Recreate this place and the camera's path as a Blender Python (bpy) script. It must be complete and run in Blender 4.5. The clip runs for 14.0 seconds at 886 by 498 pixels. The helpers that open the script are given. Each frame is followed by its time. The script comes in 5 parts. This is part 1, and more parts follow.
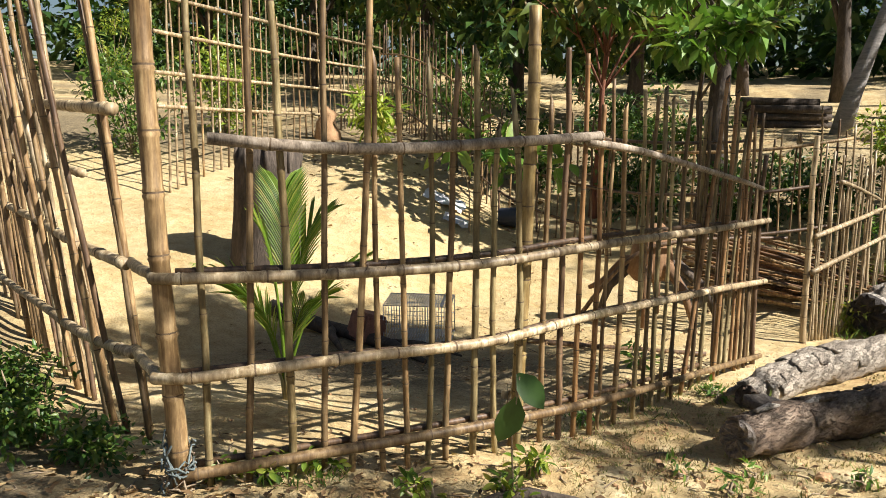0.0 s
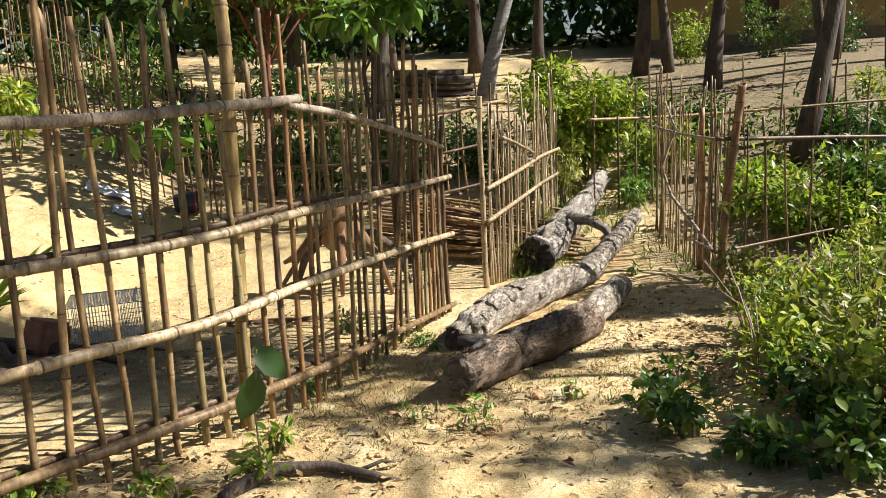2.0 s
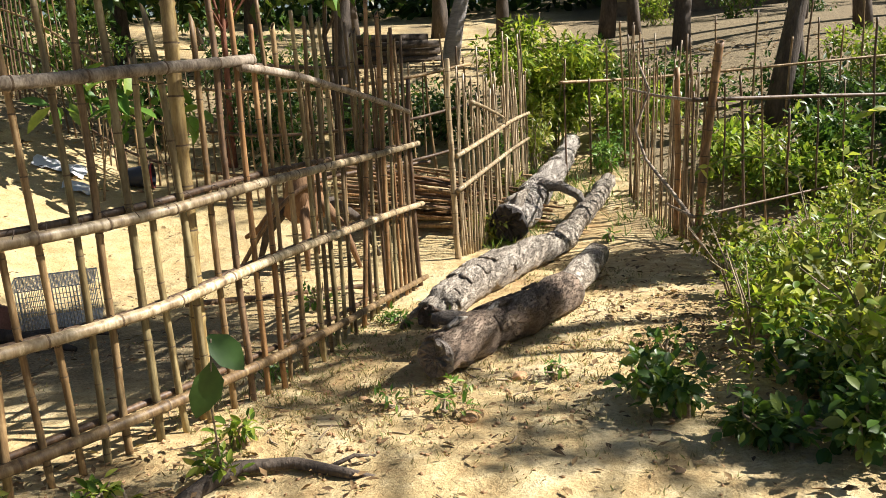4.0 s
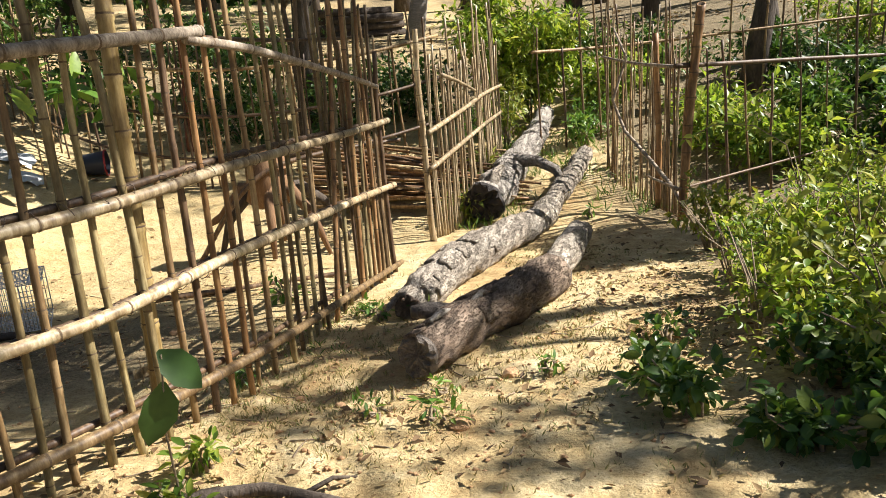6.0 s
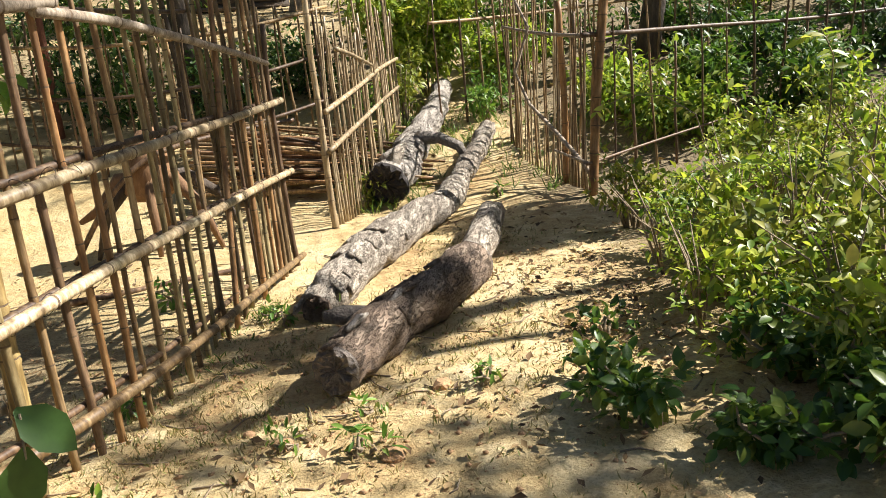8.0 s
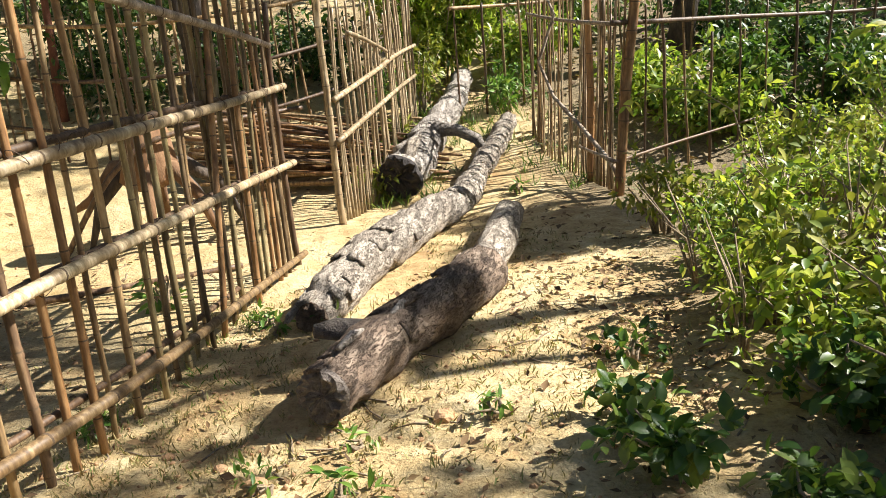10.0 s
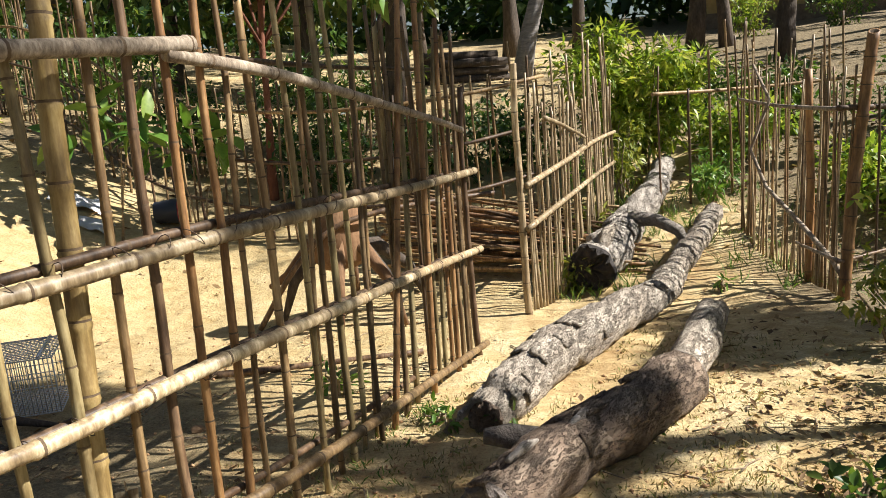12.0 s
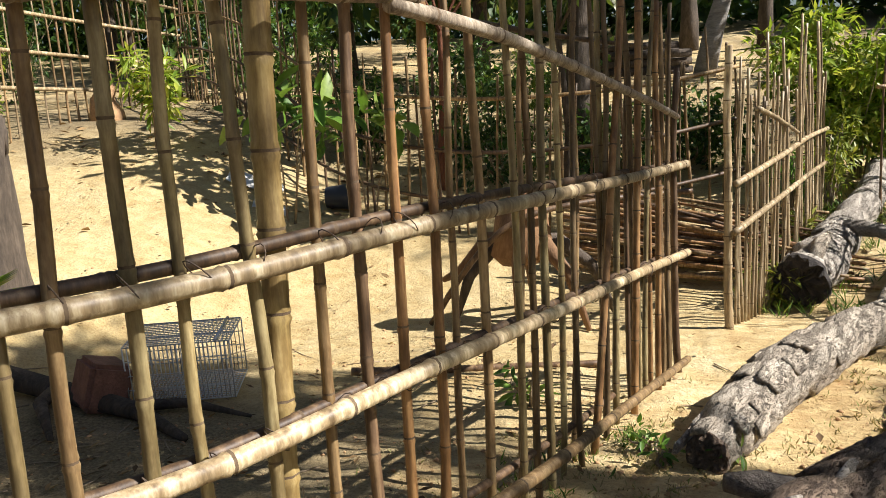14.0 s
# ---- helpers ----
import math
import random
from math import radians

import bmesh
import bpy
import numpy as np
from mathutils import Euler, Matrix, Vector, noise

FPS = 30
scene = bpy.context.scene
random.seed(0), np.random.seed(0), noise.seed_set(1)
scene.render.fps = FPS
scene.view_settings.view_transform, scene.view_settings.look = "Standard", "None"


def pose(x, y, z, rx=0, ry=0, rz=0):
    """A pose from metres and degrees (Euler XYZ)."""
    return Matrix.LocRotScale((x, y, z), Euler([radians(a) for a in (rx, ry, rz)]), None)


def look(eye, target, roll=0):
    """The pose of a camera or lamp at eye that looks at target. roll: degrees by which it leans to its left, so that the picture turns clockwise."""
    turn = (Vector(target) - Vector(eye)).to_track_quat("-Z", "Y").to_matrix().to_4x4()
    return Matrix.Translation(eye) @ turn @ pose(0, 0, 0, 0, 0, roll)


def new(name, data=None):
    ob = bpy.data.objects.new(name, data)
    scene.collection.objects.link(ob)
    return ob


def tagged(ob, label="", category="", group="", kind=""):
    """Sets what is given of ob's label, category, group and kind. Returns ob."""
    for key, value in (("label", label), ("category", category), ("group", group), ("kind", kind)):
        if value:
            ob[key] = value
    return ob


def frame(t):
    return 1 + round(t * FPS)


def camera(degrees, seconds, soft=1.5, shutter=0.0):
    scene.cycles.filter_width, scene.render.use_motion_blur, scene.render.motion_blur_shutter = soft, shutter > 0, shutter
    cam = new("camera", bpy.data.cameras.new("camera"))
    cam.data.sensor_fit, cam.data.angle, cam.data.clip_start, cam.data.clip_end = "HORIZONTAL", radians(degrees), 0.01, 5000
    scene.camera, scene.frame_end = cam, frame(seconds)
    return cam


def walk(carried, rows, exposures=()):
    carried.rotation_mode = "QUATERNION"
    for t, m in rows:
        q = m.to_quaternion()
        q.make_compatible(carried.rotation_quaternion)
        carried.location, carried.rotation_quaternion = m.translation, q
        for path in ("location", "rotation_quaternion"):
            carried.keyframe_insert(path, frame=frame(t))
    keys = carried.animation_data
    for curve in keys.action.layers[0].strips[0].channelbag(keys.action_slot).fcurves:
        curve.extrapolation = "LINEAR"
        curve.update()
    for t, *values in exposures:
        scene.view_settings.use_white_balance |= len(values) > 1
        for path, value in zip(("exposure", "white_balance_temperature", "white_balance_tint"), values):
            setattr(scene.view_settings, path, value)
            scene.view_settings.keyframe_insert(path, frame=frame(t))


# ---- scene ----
cam = camera(56.9, 14.0, soft=0.9)

PATH = [
    (0, (0.547, -0.49, 1.373), (0.048, 1.421, 1.063), 0.3),
    (0.5, (0.45, -0.444, 1.299), (0.107, 1.501, 0.982), -2.1),
    (1, (0.372, -0.451, 1.31), (0.44, 1.517, 0.957), -2.6),
    (1.5, (0.331, -0.463, 1.301), (0.584, 1.487, 0.935), -3.1),
    (2, (0.326, -0.443, 1.277), (0.615, 1.502, 0.911), -2.7),
    (2.5, (0.343, -0.384, 1.251), (0.628, 1.557, 0.861), -2.4),
    (3, (0.372, -0.303, 1.241), (0.651, 1.632, 0.822), -2.5),
    (3.5, (0.372, -0.224, 1.247), (0.666, 1.707, 0.819), -3.1),
    (4, (0.349, -0.136, 1.236), (0.711, 1.78, 0.791), -3.5),
    (4.2, (0.34, -0.109, 1.238), (0.767, 1.787, 0.769), -3.8),
    (6.3, (0.383, 0.292, 1.203), (0.819, 2.176, 0.693), -5.3),
    (6.5, (0.377, 0.328, 1.205), (0.845, 2.204, 0.694), -5.3),
    (7, (0.385, 0.452, 1.183), (0.938, 2.3, 0.654), -4.5),
    (7.5, (0.411, 0.571, 1.191), (0.963, 2.401, 0.601), -5.5),
    (8, (0.401, 0.679, 1.196), (1.064, 2.471, 0.605), -5.6),
    (8.2, (0.399, 0.704, 1.197), (1.105, 2.476, 0.596), -5.8),
    (10.3, (0.695, 1.104, 1.129), (1.256, 2.924, 0.517), -3.8),
    (10.5, (0.771, 1.124, 1.139), (1.211, 2.979, 0.534), -3.8),
    (11, (0.861, 1.142, 1.13), (1.102, 3.034, 0.529), -5.1),
    (11.5, (0.837, 1.198, 1.097), (1.049, 3.135, 0.646), -4.5),
    (12, (0.701, 1.319, 1.099), (0.888, 3.275, 0.727), -4.8),
    (12.5, (0.573, 1.413, 1.107), (0.603, 3.382, 0.756), -4.7),
    (13, (0.554, 1.544, 1.06), (0.42, 3.511, 0.724), -4.6),
    (13.5, (0.526, 1.635, 1.051), (0.37, 3.598, 0.7), -4.5),
    (14, (0.471, 1.752, 1.038), (0.297, 3.713, 0.682), -3.6),
]
walk(cam, [(t, look(eye, target, roll)) for t, eye, target, roll in PATH],
     [(0.0, 1.00), (1.5, 1.06), (4.0, 1.12), (7.5, 1.20), (9.0, 1.26), (10.5, 1.34), (11.0, 1.22), (11.5, 1.08), (12.5, 1.00), (14.0, 0.96)])


# ---- world and sun ----
SUN_AZ, SUN_EL = radians(98), radians(42)      # clockwise from +y, above the horizon
world = bpy.data.worlds.new("world")
scene.world = world
world.use_nodes = True
wn = world.node_tree.nodes
sky = wn.new("ShaderNodeTexSky")
sky.sky_type, sky.sun_disc = "NISHITA", False
sky.sun_elevation, sky.sun_rotation = SUN_EL, SUN_AZ
wn["Background"].inputs["Strength"].default_value = 0.034
world.node_tree.links.new(sky.outputs[0], wn["Background"].inputs["Color"])
SUN_DIR = Vector((math.sin(SUN_AZ) * math.cos(SUN_EL), math.cos(SUN_AZ) * math.cos(SUN_EL), math.sin(SUN_EL)))
sun_data = bpy.data.lights.new("sun", "SUN")
sun_data.energy, sun_data.angle, sun_data.color = 5.0, radians(0.55), (1.0, 0.952, 0.895)
sun = new("sun", sun_data)
sun.matrix_world = look(SUN_DIR * 60, (0, 0, 0))


# ---- materials ----
def shader(name, rough=0.8):
    m = bpy.data.materials.new(name)
    m.use_nodes = True
    b = m.node_tree.nodes["Principled BSDF"]
    b.inputs["Roughness"].default_value = rough
    return m, m.node_tree.nodes, m.node_tree.links, b


def ramp(nodes, stops):
    r = nodes.new("ShaderNodeValToRGB")
    while len(r.color_ramp.elements) < len(stops):
        r.color_ramp.elements.new(0.5)
    for e, (p, c) in zip(r.color_ramp.elements, stops):
        e.position, e.color = p, (*c, 1)
    return r


def mix(nodes, links, fac, a, b, mode="MIX"):
    n = nodes.new("ShaderNodeMix")
    n.data_type, n.blend_type = "RGBA", mode
    for k, v in ((0, fac), (6, a), (7, b)):
        if isinstance(v, bpy.types.NodeSocket):
            links.new(v, n.inputs[k])
        elif k:
            n.inputs[k].default_value = (*v, 1)
        else:
            n.inputs[k].default_value = v
    return n.outputs[2]


def noise_node(nodes, links, vec, scale, detail=4.0, rough=0.55):
    n = nodes.new("ShaderNodeTexNoise")
    n.inputs["Scale"].default_value, n.inputs["Detail"].default_value, n.inputs["Roughness"].default_value = scale, detail, rough
    links.new(vec, n.inputs["Vector"])
    return n.outputs[0]


def stretched(nodes, links, scale, offset=None):
    """Object coordinates, scaled along each axis and shifted from object to object."""
    co, mp = nodes.new("ShaderNodeTexCoord"), nodes.new("ShaderNodeMapping")
    mp.inputs["Scale"].default_value = scale
    links.new(co.outputs["Object"], mp.inputs["Vector"])
    info = nodes.new("ShaderNodeObjectInfo")
    mul = nodes.new("ShaderNodeMath")
    mul.operation = "MULTIPLY"
    mul.inputs[1].default_value = 37.0
    links.new(info.outputs["Random"], mul.inputs[0])
    links.new(mul.outputs[0], mp.inputs["Location"])
    return mp.outputs[0], info.outputs["Random"]


def bump(nodes, links, b, height, strength, dist):
    n = nodes.new("ShaderNodeBump")
    n.inputs["Strength"].default_value, n.inputs["Distance"].default_value = strength, dist
    links.new(height, n.inputs["Height"])
    links.new(n.outputs[0], b.inputs["Normal"])


def spread(nodes, links, colour, rnd, low, high):
    """Brighter or darker from object to object."""
    m = nodes.new("ShaderNodeMapRange")
    m.inputs[3].default_value, m.inputs[4].default_value = low, high
    links.new(rnd, m.inputs[0])
    h = nodes.new("ShaderNodeHueSaturation")
    links.new(m.outputs[0], h.inputs["Value"])
    links.new(colour, h.inputs["Color"])
    return h.outputs[0]


def cane_material(name, dark, mid, light, low=0.65, high=1.25, rough=0.55, spots=0.62):
    m, n, l, b = shader(name, rough)
    vec, rnd = stretched(n, l, (1, 1, 0.09))
    fine, _ = stretched(n, l, (1, 1, 0.35))
    streak = noise_node(n, l, vec, 45, 5, 0.65)
    blot = noise_node(n, l, fine, 13, 5, 0.7)
    c1 = ramp(n, [(0.28, dark), (0.5, mid), (0.72, light)])
    l.new(streak, c1.inputs[0])
    c2 = ramp(n, [(0.40, (1.08, 1.08, 1.06)), (spots - 0.06, (0.6, 0.53, 0.45)), (0.74, (0.26, 0.22, 0.18))])
    l.new(blot, c2.inputs[0])
    col = mix(n, l, 0.85, c1.outputs[0], c2.outputs[0], "MULTIPLY")
    l.new(spread(n, l, col, rnd, low, high), b.inputs["Base Color"])
    bump(n, l, b, streak, 0.35, 0.004)
    return m


def rough_material(name, stops, scale, stretch=(1, 1, 1), rough=0.9, relief=0.6, dist=0.02, low=0.8, high=1.15, fine=6.0, cracks=0.0, axis=None):
    m, n, l, b = shader(name, rough)
    vec, rnd = stretched(n, l, stretch)
    if axis is not None:
        co, mp = n.new("ShaderNodeTexCoord"), n.new("ShaderNodeMapping")
        mp.vector_type = "TEXTURE"
        mp.inputs["Rotation"].default_value = (0, 0, axis)
        mp.inputs["Scale"].default_value = (3.2, 1, 1)
        l.new(co.outputs["Object"], mp.inputs["Vector"])
        vec = mp.outputs[0]
    big, small = noise_node(n, l, vec, scale, 6, 0.6), noise_node(n, l, vec, scale * fine, 5, 0.6)
    c = ramp(n, stops)
    add = n.new("ShaderNodeMath")
    add.operation = "MULTIPLY_ADD"
    add.inputs[1].default_value = 0.4
    l.new(small, add.inputs[0])
    sc = n.new("ShaderNodeMath")
    sc.operation = "MULTIPLY"
    sc.inputs[1].default_value = 0.6
    l.new(big, sc.inputs[0])
    l.new(sc.outputs[0], add.inputs[2])
    l.new(add.outputs[0], c.inputs[0])
    col, high_of = c.outputs[0], add.outputs[0]
    if cracks:
        warp = mix(n, l, 0.22, vec, small)
        vor = n.new("ShaderNodeTexVoronoi")
        vor.feature = "DISTANCE_TO_EDGE"
        vor.inputs["Scale"].default_value = cracks
        l.new(warp, vor.inputs["Vector"])
        edge = ramp(n, [(0.0, (0.12, 0.1, 0.09)), (0.06, (0.7, 0.68, 0.66)), (0.14, (1, 1, 1))])
        l.new(vor.outputs["Distance"], edge.inputs[0])
        col = mix(n, l, 0.52, col, edge.outputs[0], "MULTIPLY")
        high_of = mix(n, l, 0.6, add.outputs[0], edge.outputs[0])
    l.new(spread(n, l, col, rnd, low, high), b.inputs["Base Color"])
    bump(n, l, b, high_of, relief, dist)
    return m


def leaf_material(name, stops, gloss=0.45, through_light=0.35):
    m, n, l, b = shader(name, gloss)
    geo = n.new("ShaderNodeNewGeometry")
    c = ramp(n, stops)
    l.new(geo.outputs["Random Per Island"], c.inputs[0])
    co = n.new("ShaderNodeTexCoord")
    wob = noise_node(n, l, co.outputs["Object"], 30, 3)
    tint = ramp(n, [(0.3, (0.75, 0.78, 0.7)), (0.7, (1.1, 1.1, 1.0))])
    l.new(wob, tint.inputs[0])
    col = mix(n, l, 0.7, c.outputs[0], tint.outputs[0], "MULTIPLY")
    l.new(col, b.inputs["Base Color"])
    tr, mx = n.new("ShaderNodeBsdfTranslucent"), n.new("ShaderNodeMixShader")
    l.new(mix(n, l, 1.0, col, (1.0, 1.0, 0.55), "MULTIPLY"), tr.inputs["Color"])
    mx.inputs[0].default_value = through_light
    l.new(b.outputs[0], mx.inputs[1])
    l.new(tr.outputs[0], mx.inputs[2])
    l.new(mx.outputs[0], n["Material Output"].inputs["Surface"])
    return m


CANE = cane_material("dry_bamboo", (0.10, 0.06, 0.026), (0.29, 0.19, 0.088), (0.50, 0.365, 0.19), 0.45, 1.3)
CANE_PALE = cane_material("pale_bamboo", (0.20, 0.145, 0.08), (0.50, 0.40, 0.245), (0.74, 0.65, 0.47), 0.72, 1.15, 0.5, 0.555)
CANE_BROWN = cane_material("brown_bamboo", (0.05, 0.03, 0.018), (0.145, 0.088, 0.048), (0.28, 0.185, 0.10))
CANE_GREEN = cane_material("greenish_bamboo", (0.19, 0.13, 0.05), (0.35, 0.255, 0.10), (0.48, 0.37, 0.175), 0.8, 1.1)
CANE_RUST = cane_material("rusty_bamboo", (0.14, 0.07, 0.026), (0.32, 0.175, 0.07), (0.46, 0.28, 0.12), 0.85, 1.15)
CANE_OLIVE = cane_material("olive_bamboo", (0.12, 0.094, 0.04), (0.31, 0.245, 0.115), (0.50, 0.41, 0.22), 0.7, 1.2, 0.5, 0.6)
NODE = rough_material("bamboo_joint", [(0.3, (0.05, 0.03, 0.02)), (0.7, (0.2, 0.14, 0.08))], 30, relief=0.3, dist=0.003)
GREY_POLE = rough_material("weathered_pole", [(0.34, (0.07, 0.052, 0.038)), (0.5, (0.27, 0.215, 0.155)), (0.68, (0.54, 0.46, 0.36))], 22, (1, 1, 0.35), relief=0.5, dist=0.008)
TIE = rough_material("tie_twine", [(0.3, (0.05, 0.035, 0.025)), (0.7, (0.14, 0.10, 0.07))], 40)
BARK_GREY = rough_material("grey_log_bark", [(0.3, (0.15, 0.125, 0.105)), (0.47, (0.42, 0.37, 0.315)), (0.70, (0.62, 0.56, 0.48))], 11, (1, 1, 1), relief=1.0, dist=0.03, cracks=24, axis=radians(52))
BARK_PALE = rough_material("bleached_log", [(0.3, (0.13, 0.10, 0.075)), (0.46, (0.40, 0.335, 0.26)), (0.68, (0.68, 0.60, 0.49))], 9, (1, 1, 0.35), relief=1.0, dist=0.03, cracks=23, axis=radians(52))
BARK_BROWN = rough_material("brown_log_bark", [(0.3, (0.06, 0.042, 0.03)), (0.48, (0.23, 0.16, 0.11)), (0.70, (0.47, 0.37, 0.27))], 10, (1, 1, 0.4), relief=1.0, dist=0.03, cracks=21, axis=radians(52))
END_WOOD = rough_material("rotten_end_wood", [(0.3, (0.05, 0.04, 0.035)), (0.5, (0.17, 0.14, 0.115)), (0.72, (0.36, 0.31, 0.26))], 16, relief=1.0, dist=0.03)
CHAR = rough_material("charred_wood", [(0.3, (0.012, 0.01, 0.009)), (0.6, (0.05, 0.042, 0.038)), (0.8, (0.16, 0.13, 0.11))], 14, relief=1.0, dist=0.03)
RAW_WOOD = rough_material("split_wood", [(0.3, (0.11, 0.055, 0.025)), (0.5, (0.21, 0.115, 0.055)), (0.75, (0.34, 0.21, 0.11))], 14, (1, 1, 0.25), relief=0.6, dist=0.015)
TREE_BARK = rough_material("tree_bark", [(0.3, (0.022, 0.016, 0.012)), (0.5, (0.075, 0.057, 0.042)), (0.75, (0.18, 0.14, 0.105))], 8, (1, 1, 0.3), relief=0.9, dist=0.03)
PALM_BARK = rough_material("palm_bark", [(0.3, (0.12, 0.11, 0.10)), (0.5, (0.26, 0.24, 0.22)), (0.75, (0.40, 0.37, 0.34))], 10, (0.4, 0.4, 2.5), relief=0.9, dist=0.03)
RED_BARK = rough_material("reddish_bark", [(0.3, (0.10, 0.035, 0.02)), (0.7, (0.28, 0.11, 0.06))], 18, (1, 1, 0.3))
EARTH = rough_material("mound_earth", [(0.3, (0.30, 0.17, 0.08)), (0.7, (0.58, 0.36, 0.19))], 10, relief=0.8, dist=0.03)
TWIG = rough_material("twigs", [(0.3, (0.14, 0.10, 0.06)), (0.7, (0.42, 0.33, 0.22))], 20)
LEAF_BUSH = leaf_material("bush_leaves", [(0.0, (0.06, 0.13, 0.02)), (0.4, (0.24, 0.36, 0.05)), (0.8, (0.43, 0.50, 0.09)), (1.0, (0.56, 0.54, 0.18))], 0.42, 0.5)
LEAF_LIME = leaf_material("lime_leaves", [(0.0, (0.10, 0.19, 0.025)), (0.4, (0.31, 0.42, 0.055)), (0.8, (0.50, 0.56, 0.10)), (1.0, (0.60, 0.55, 0.19))], 0.42, 0.5)
LEAF_MID = leaf_material("plain_green_leaves", [(0.0, (0.04, 0.10, 0.018)), (0.6, (0.10, 0.19, 0.035)), (1.0, (0.22, 0.28, 0.06))], 0.4, 0.4)
LEAF_DARK = leaf_material("dark_leaves", [(0.0, (0.022, 0.055, 0.015)), (0.6, (0.06, 0.13, 0.028)), (1.0, (0.14, 0.21, 0.05))])
LEAF_BRIGHT = leaf_material("bright_leaves", [(0.0, (0.08, 0.18, 0.03)), (0.6, (0.16, 0.30, 0.05)), (1.0, (0.30, 0.40, 0.10))])
LEAF_YELLOW = leaf_material("yellow_green_leaves", [(0.0, (0.14, 0.20, 0.03)), (0.6, (0.28, 0.31, 0.05)), (1.0, (0.42, 0.40, 0.09))])
LEAF_CANOPY = leaf_material("canopy_leaves", [(0.0, (0.035, 0.07, 0.014)), (0.6, (0.09, 0.145, 0.026)), (0.9, (0.18, 0.20, 0.04)), (1.0, (0.27, 0.17, 0.045))])
LEAF_PALM = leaf_material("palm_leaflets", [(0.0, (0.10, 0.20, 0.02)), (0.7, (0.19, 0.30, 0.035)), (1.0, (0.36, 0.36, 0.08))], 0.4, 0.4)
LEAF_FALLEN = leaf_material("fallen_leaves", [(0.0, (0.08, 0.045, 0.02)), (0.4, (0.22, 0.13, 0.06)), (0.75, (0.38, 0.25, 0.12)), (1.0, (0.56, 0.44, 0.24))], 0.8, 0.1)
GRASS_DRY = leaf_material("dry_grass", [(0.0, (0.26, 0.20, 0.09)), (0.6, (0.44, 0.36, 0.18)), (1.0, (0.22, 0.27, 0.07))], 0.7, 0.2)
GRASS = leaf_material("green_grass", [(0.0, (0.06, 0.13, 0.02)), (0.7, (0.15, 0.26, 0.04)), (1.0, (0.28, 0.33, 0.08))], 0.6, 0.3)
WIRE, _n, _l, _b = shader("cage_wire", 0.4)
_b.inputs["Base Color"].default_value, _b.inputs["Metallic"].default_value = (0.62, 0.64, 0.67, 1), 0.3
BRICK = rough_material("dark_brick", [(0.3, (0.11, 0.05, 0.035)), (0.7, (0.27, 0.13, 0.09))], 16)
CLOTH = rough_material("white_plastic", [(0.3, (0.55, 0.54, 0.52)), (0.7, (0.82, 0.81, 0.79))], 9, rough=0.5)
BLUE_ROPE = rough_material("faded_net", [(0.3, (0.07, 0.10, 0.10)), (0.7, (0.24, 0.28, 0.27))], 25)
YELLOW_WALL = rough_material("yellow_plaster", [(0.3, (0.30, 0.20, 0.075)), (0.7, (0.45, 0.33, 0.135))], 2, relief=0.1)
ROOF = rough_material("brown_thatch", [(0.3, (0.07, 0.05, 0.035)), (0.7, (0.2, 0.15, 0.1))], 6)
DARK_PLASTIC, _n, _l, _b = shader("dark_plastic", 0.45)
_b.inputs["Base Color"].default_value = (0.03, 0.035, 0.05, 1)
RED_PLASTIC, _n, _l, _b = shader("red_plastic", 0.4)
_b.inputs["Base Color"].default_value = (0.35, 0.03, 0.03, 1)


def ground_material():
    m, n, l, b = shader("sandy_soil", 0.95)
    geo = n.new("ShaderNodeNewGeometry")
    pos = geo.outputs["Position"]
    big, mid, fine = noise_node(n, l, pos, 0.9, 5, 0.6), noise_node(n, l, pos, 7, 6, 0.65), noise_node(n, l, pos, 60, 5, 0.7)
    soil = ramp(n, [(0.37, (0.36, 0.23, 0.095)), (0.5, (0.53, 0.395, 0.19)), (0.63, (0.72, 0.59, 0.345))])
    sand = ramp(n, [(0.36, (0.39, 0.27, 0.11)), (0.5, (0.49, 0.375, 0.185)), (0.65, (0.58, 0.465, 0.26))])
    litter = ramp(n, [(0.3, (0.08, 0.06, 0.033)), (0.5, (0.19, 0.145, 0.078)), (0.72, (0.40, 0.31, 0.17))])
    for r in (soil, sand):
        l.new(mix(n, l, 0.55, big, mid), r.inputs[0])
    l.new(mix(n, l, 0.6, mid, fine), litter.inputs[0])
    at_sand, at_litter_shade = n.new("ShaderNodeAttribute"), n.new("ShaderNodeAttribute")
    at_sand.attribute_name, at_litter_shade.attribute_name = "sand", "litter"
    col = mix(n, l, at_sand.outputs["Fac"], soil.outputs[0], sand.outputs[0])
    # the litter colour also carries the shade painted on the pen's front ground
    col = mix(n, l, at_litter_shade.outputs["Fac"], col, litter.outputs[0])
    grit = ramp(n, [(0.32, (0.62, 0.58, 0.52)), (0.5, (1, 1, 1)), (0.7, (1.12, 1.1, 1.06))])
    l.new(fine, grit.inputs[0])
    l.new(mix(n, l, 0.8, col, grit.outputs[0], "MULTIPLY"), b.inputs["Base Color"])
    both = n.new("ShaderNodeMath")
    both.operation = "MULTIPLY_ADD"
    both.inputs[1].default_value = 0.22
    l.new(fine, both.inputs[0])
    l.new(mid, both.inputs[2])
    bump(n, l, b, both.outputs[0], 1.0, 0.04)
    return m


SOIL = ground_material()


# ---- builders ----
def smooth(a, b, v):
    t = min(1.0, max(0.0, (v - a) / (b - a)))
    return t * t * (3 - 2 * t)


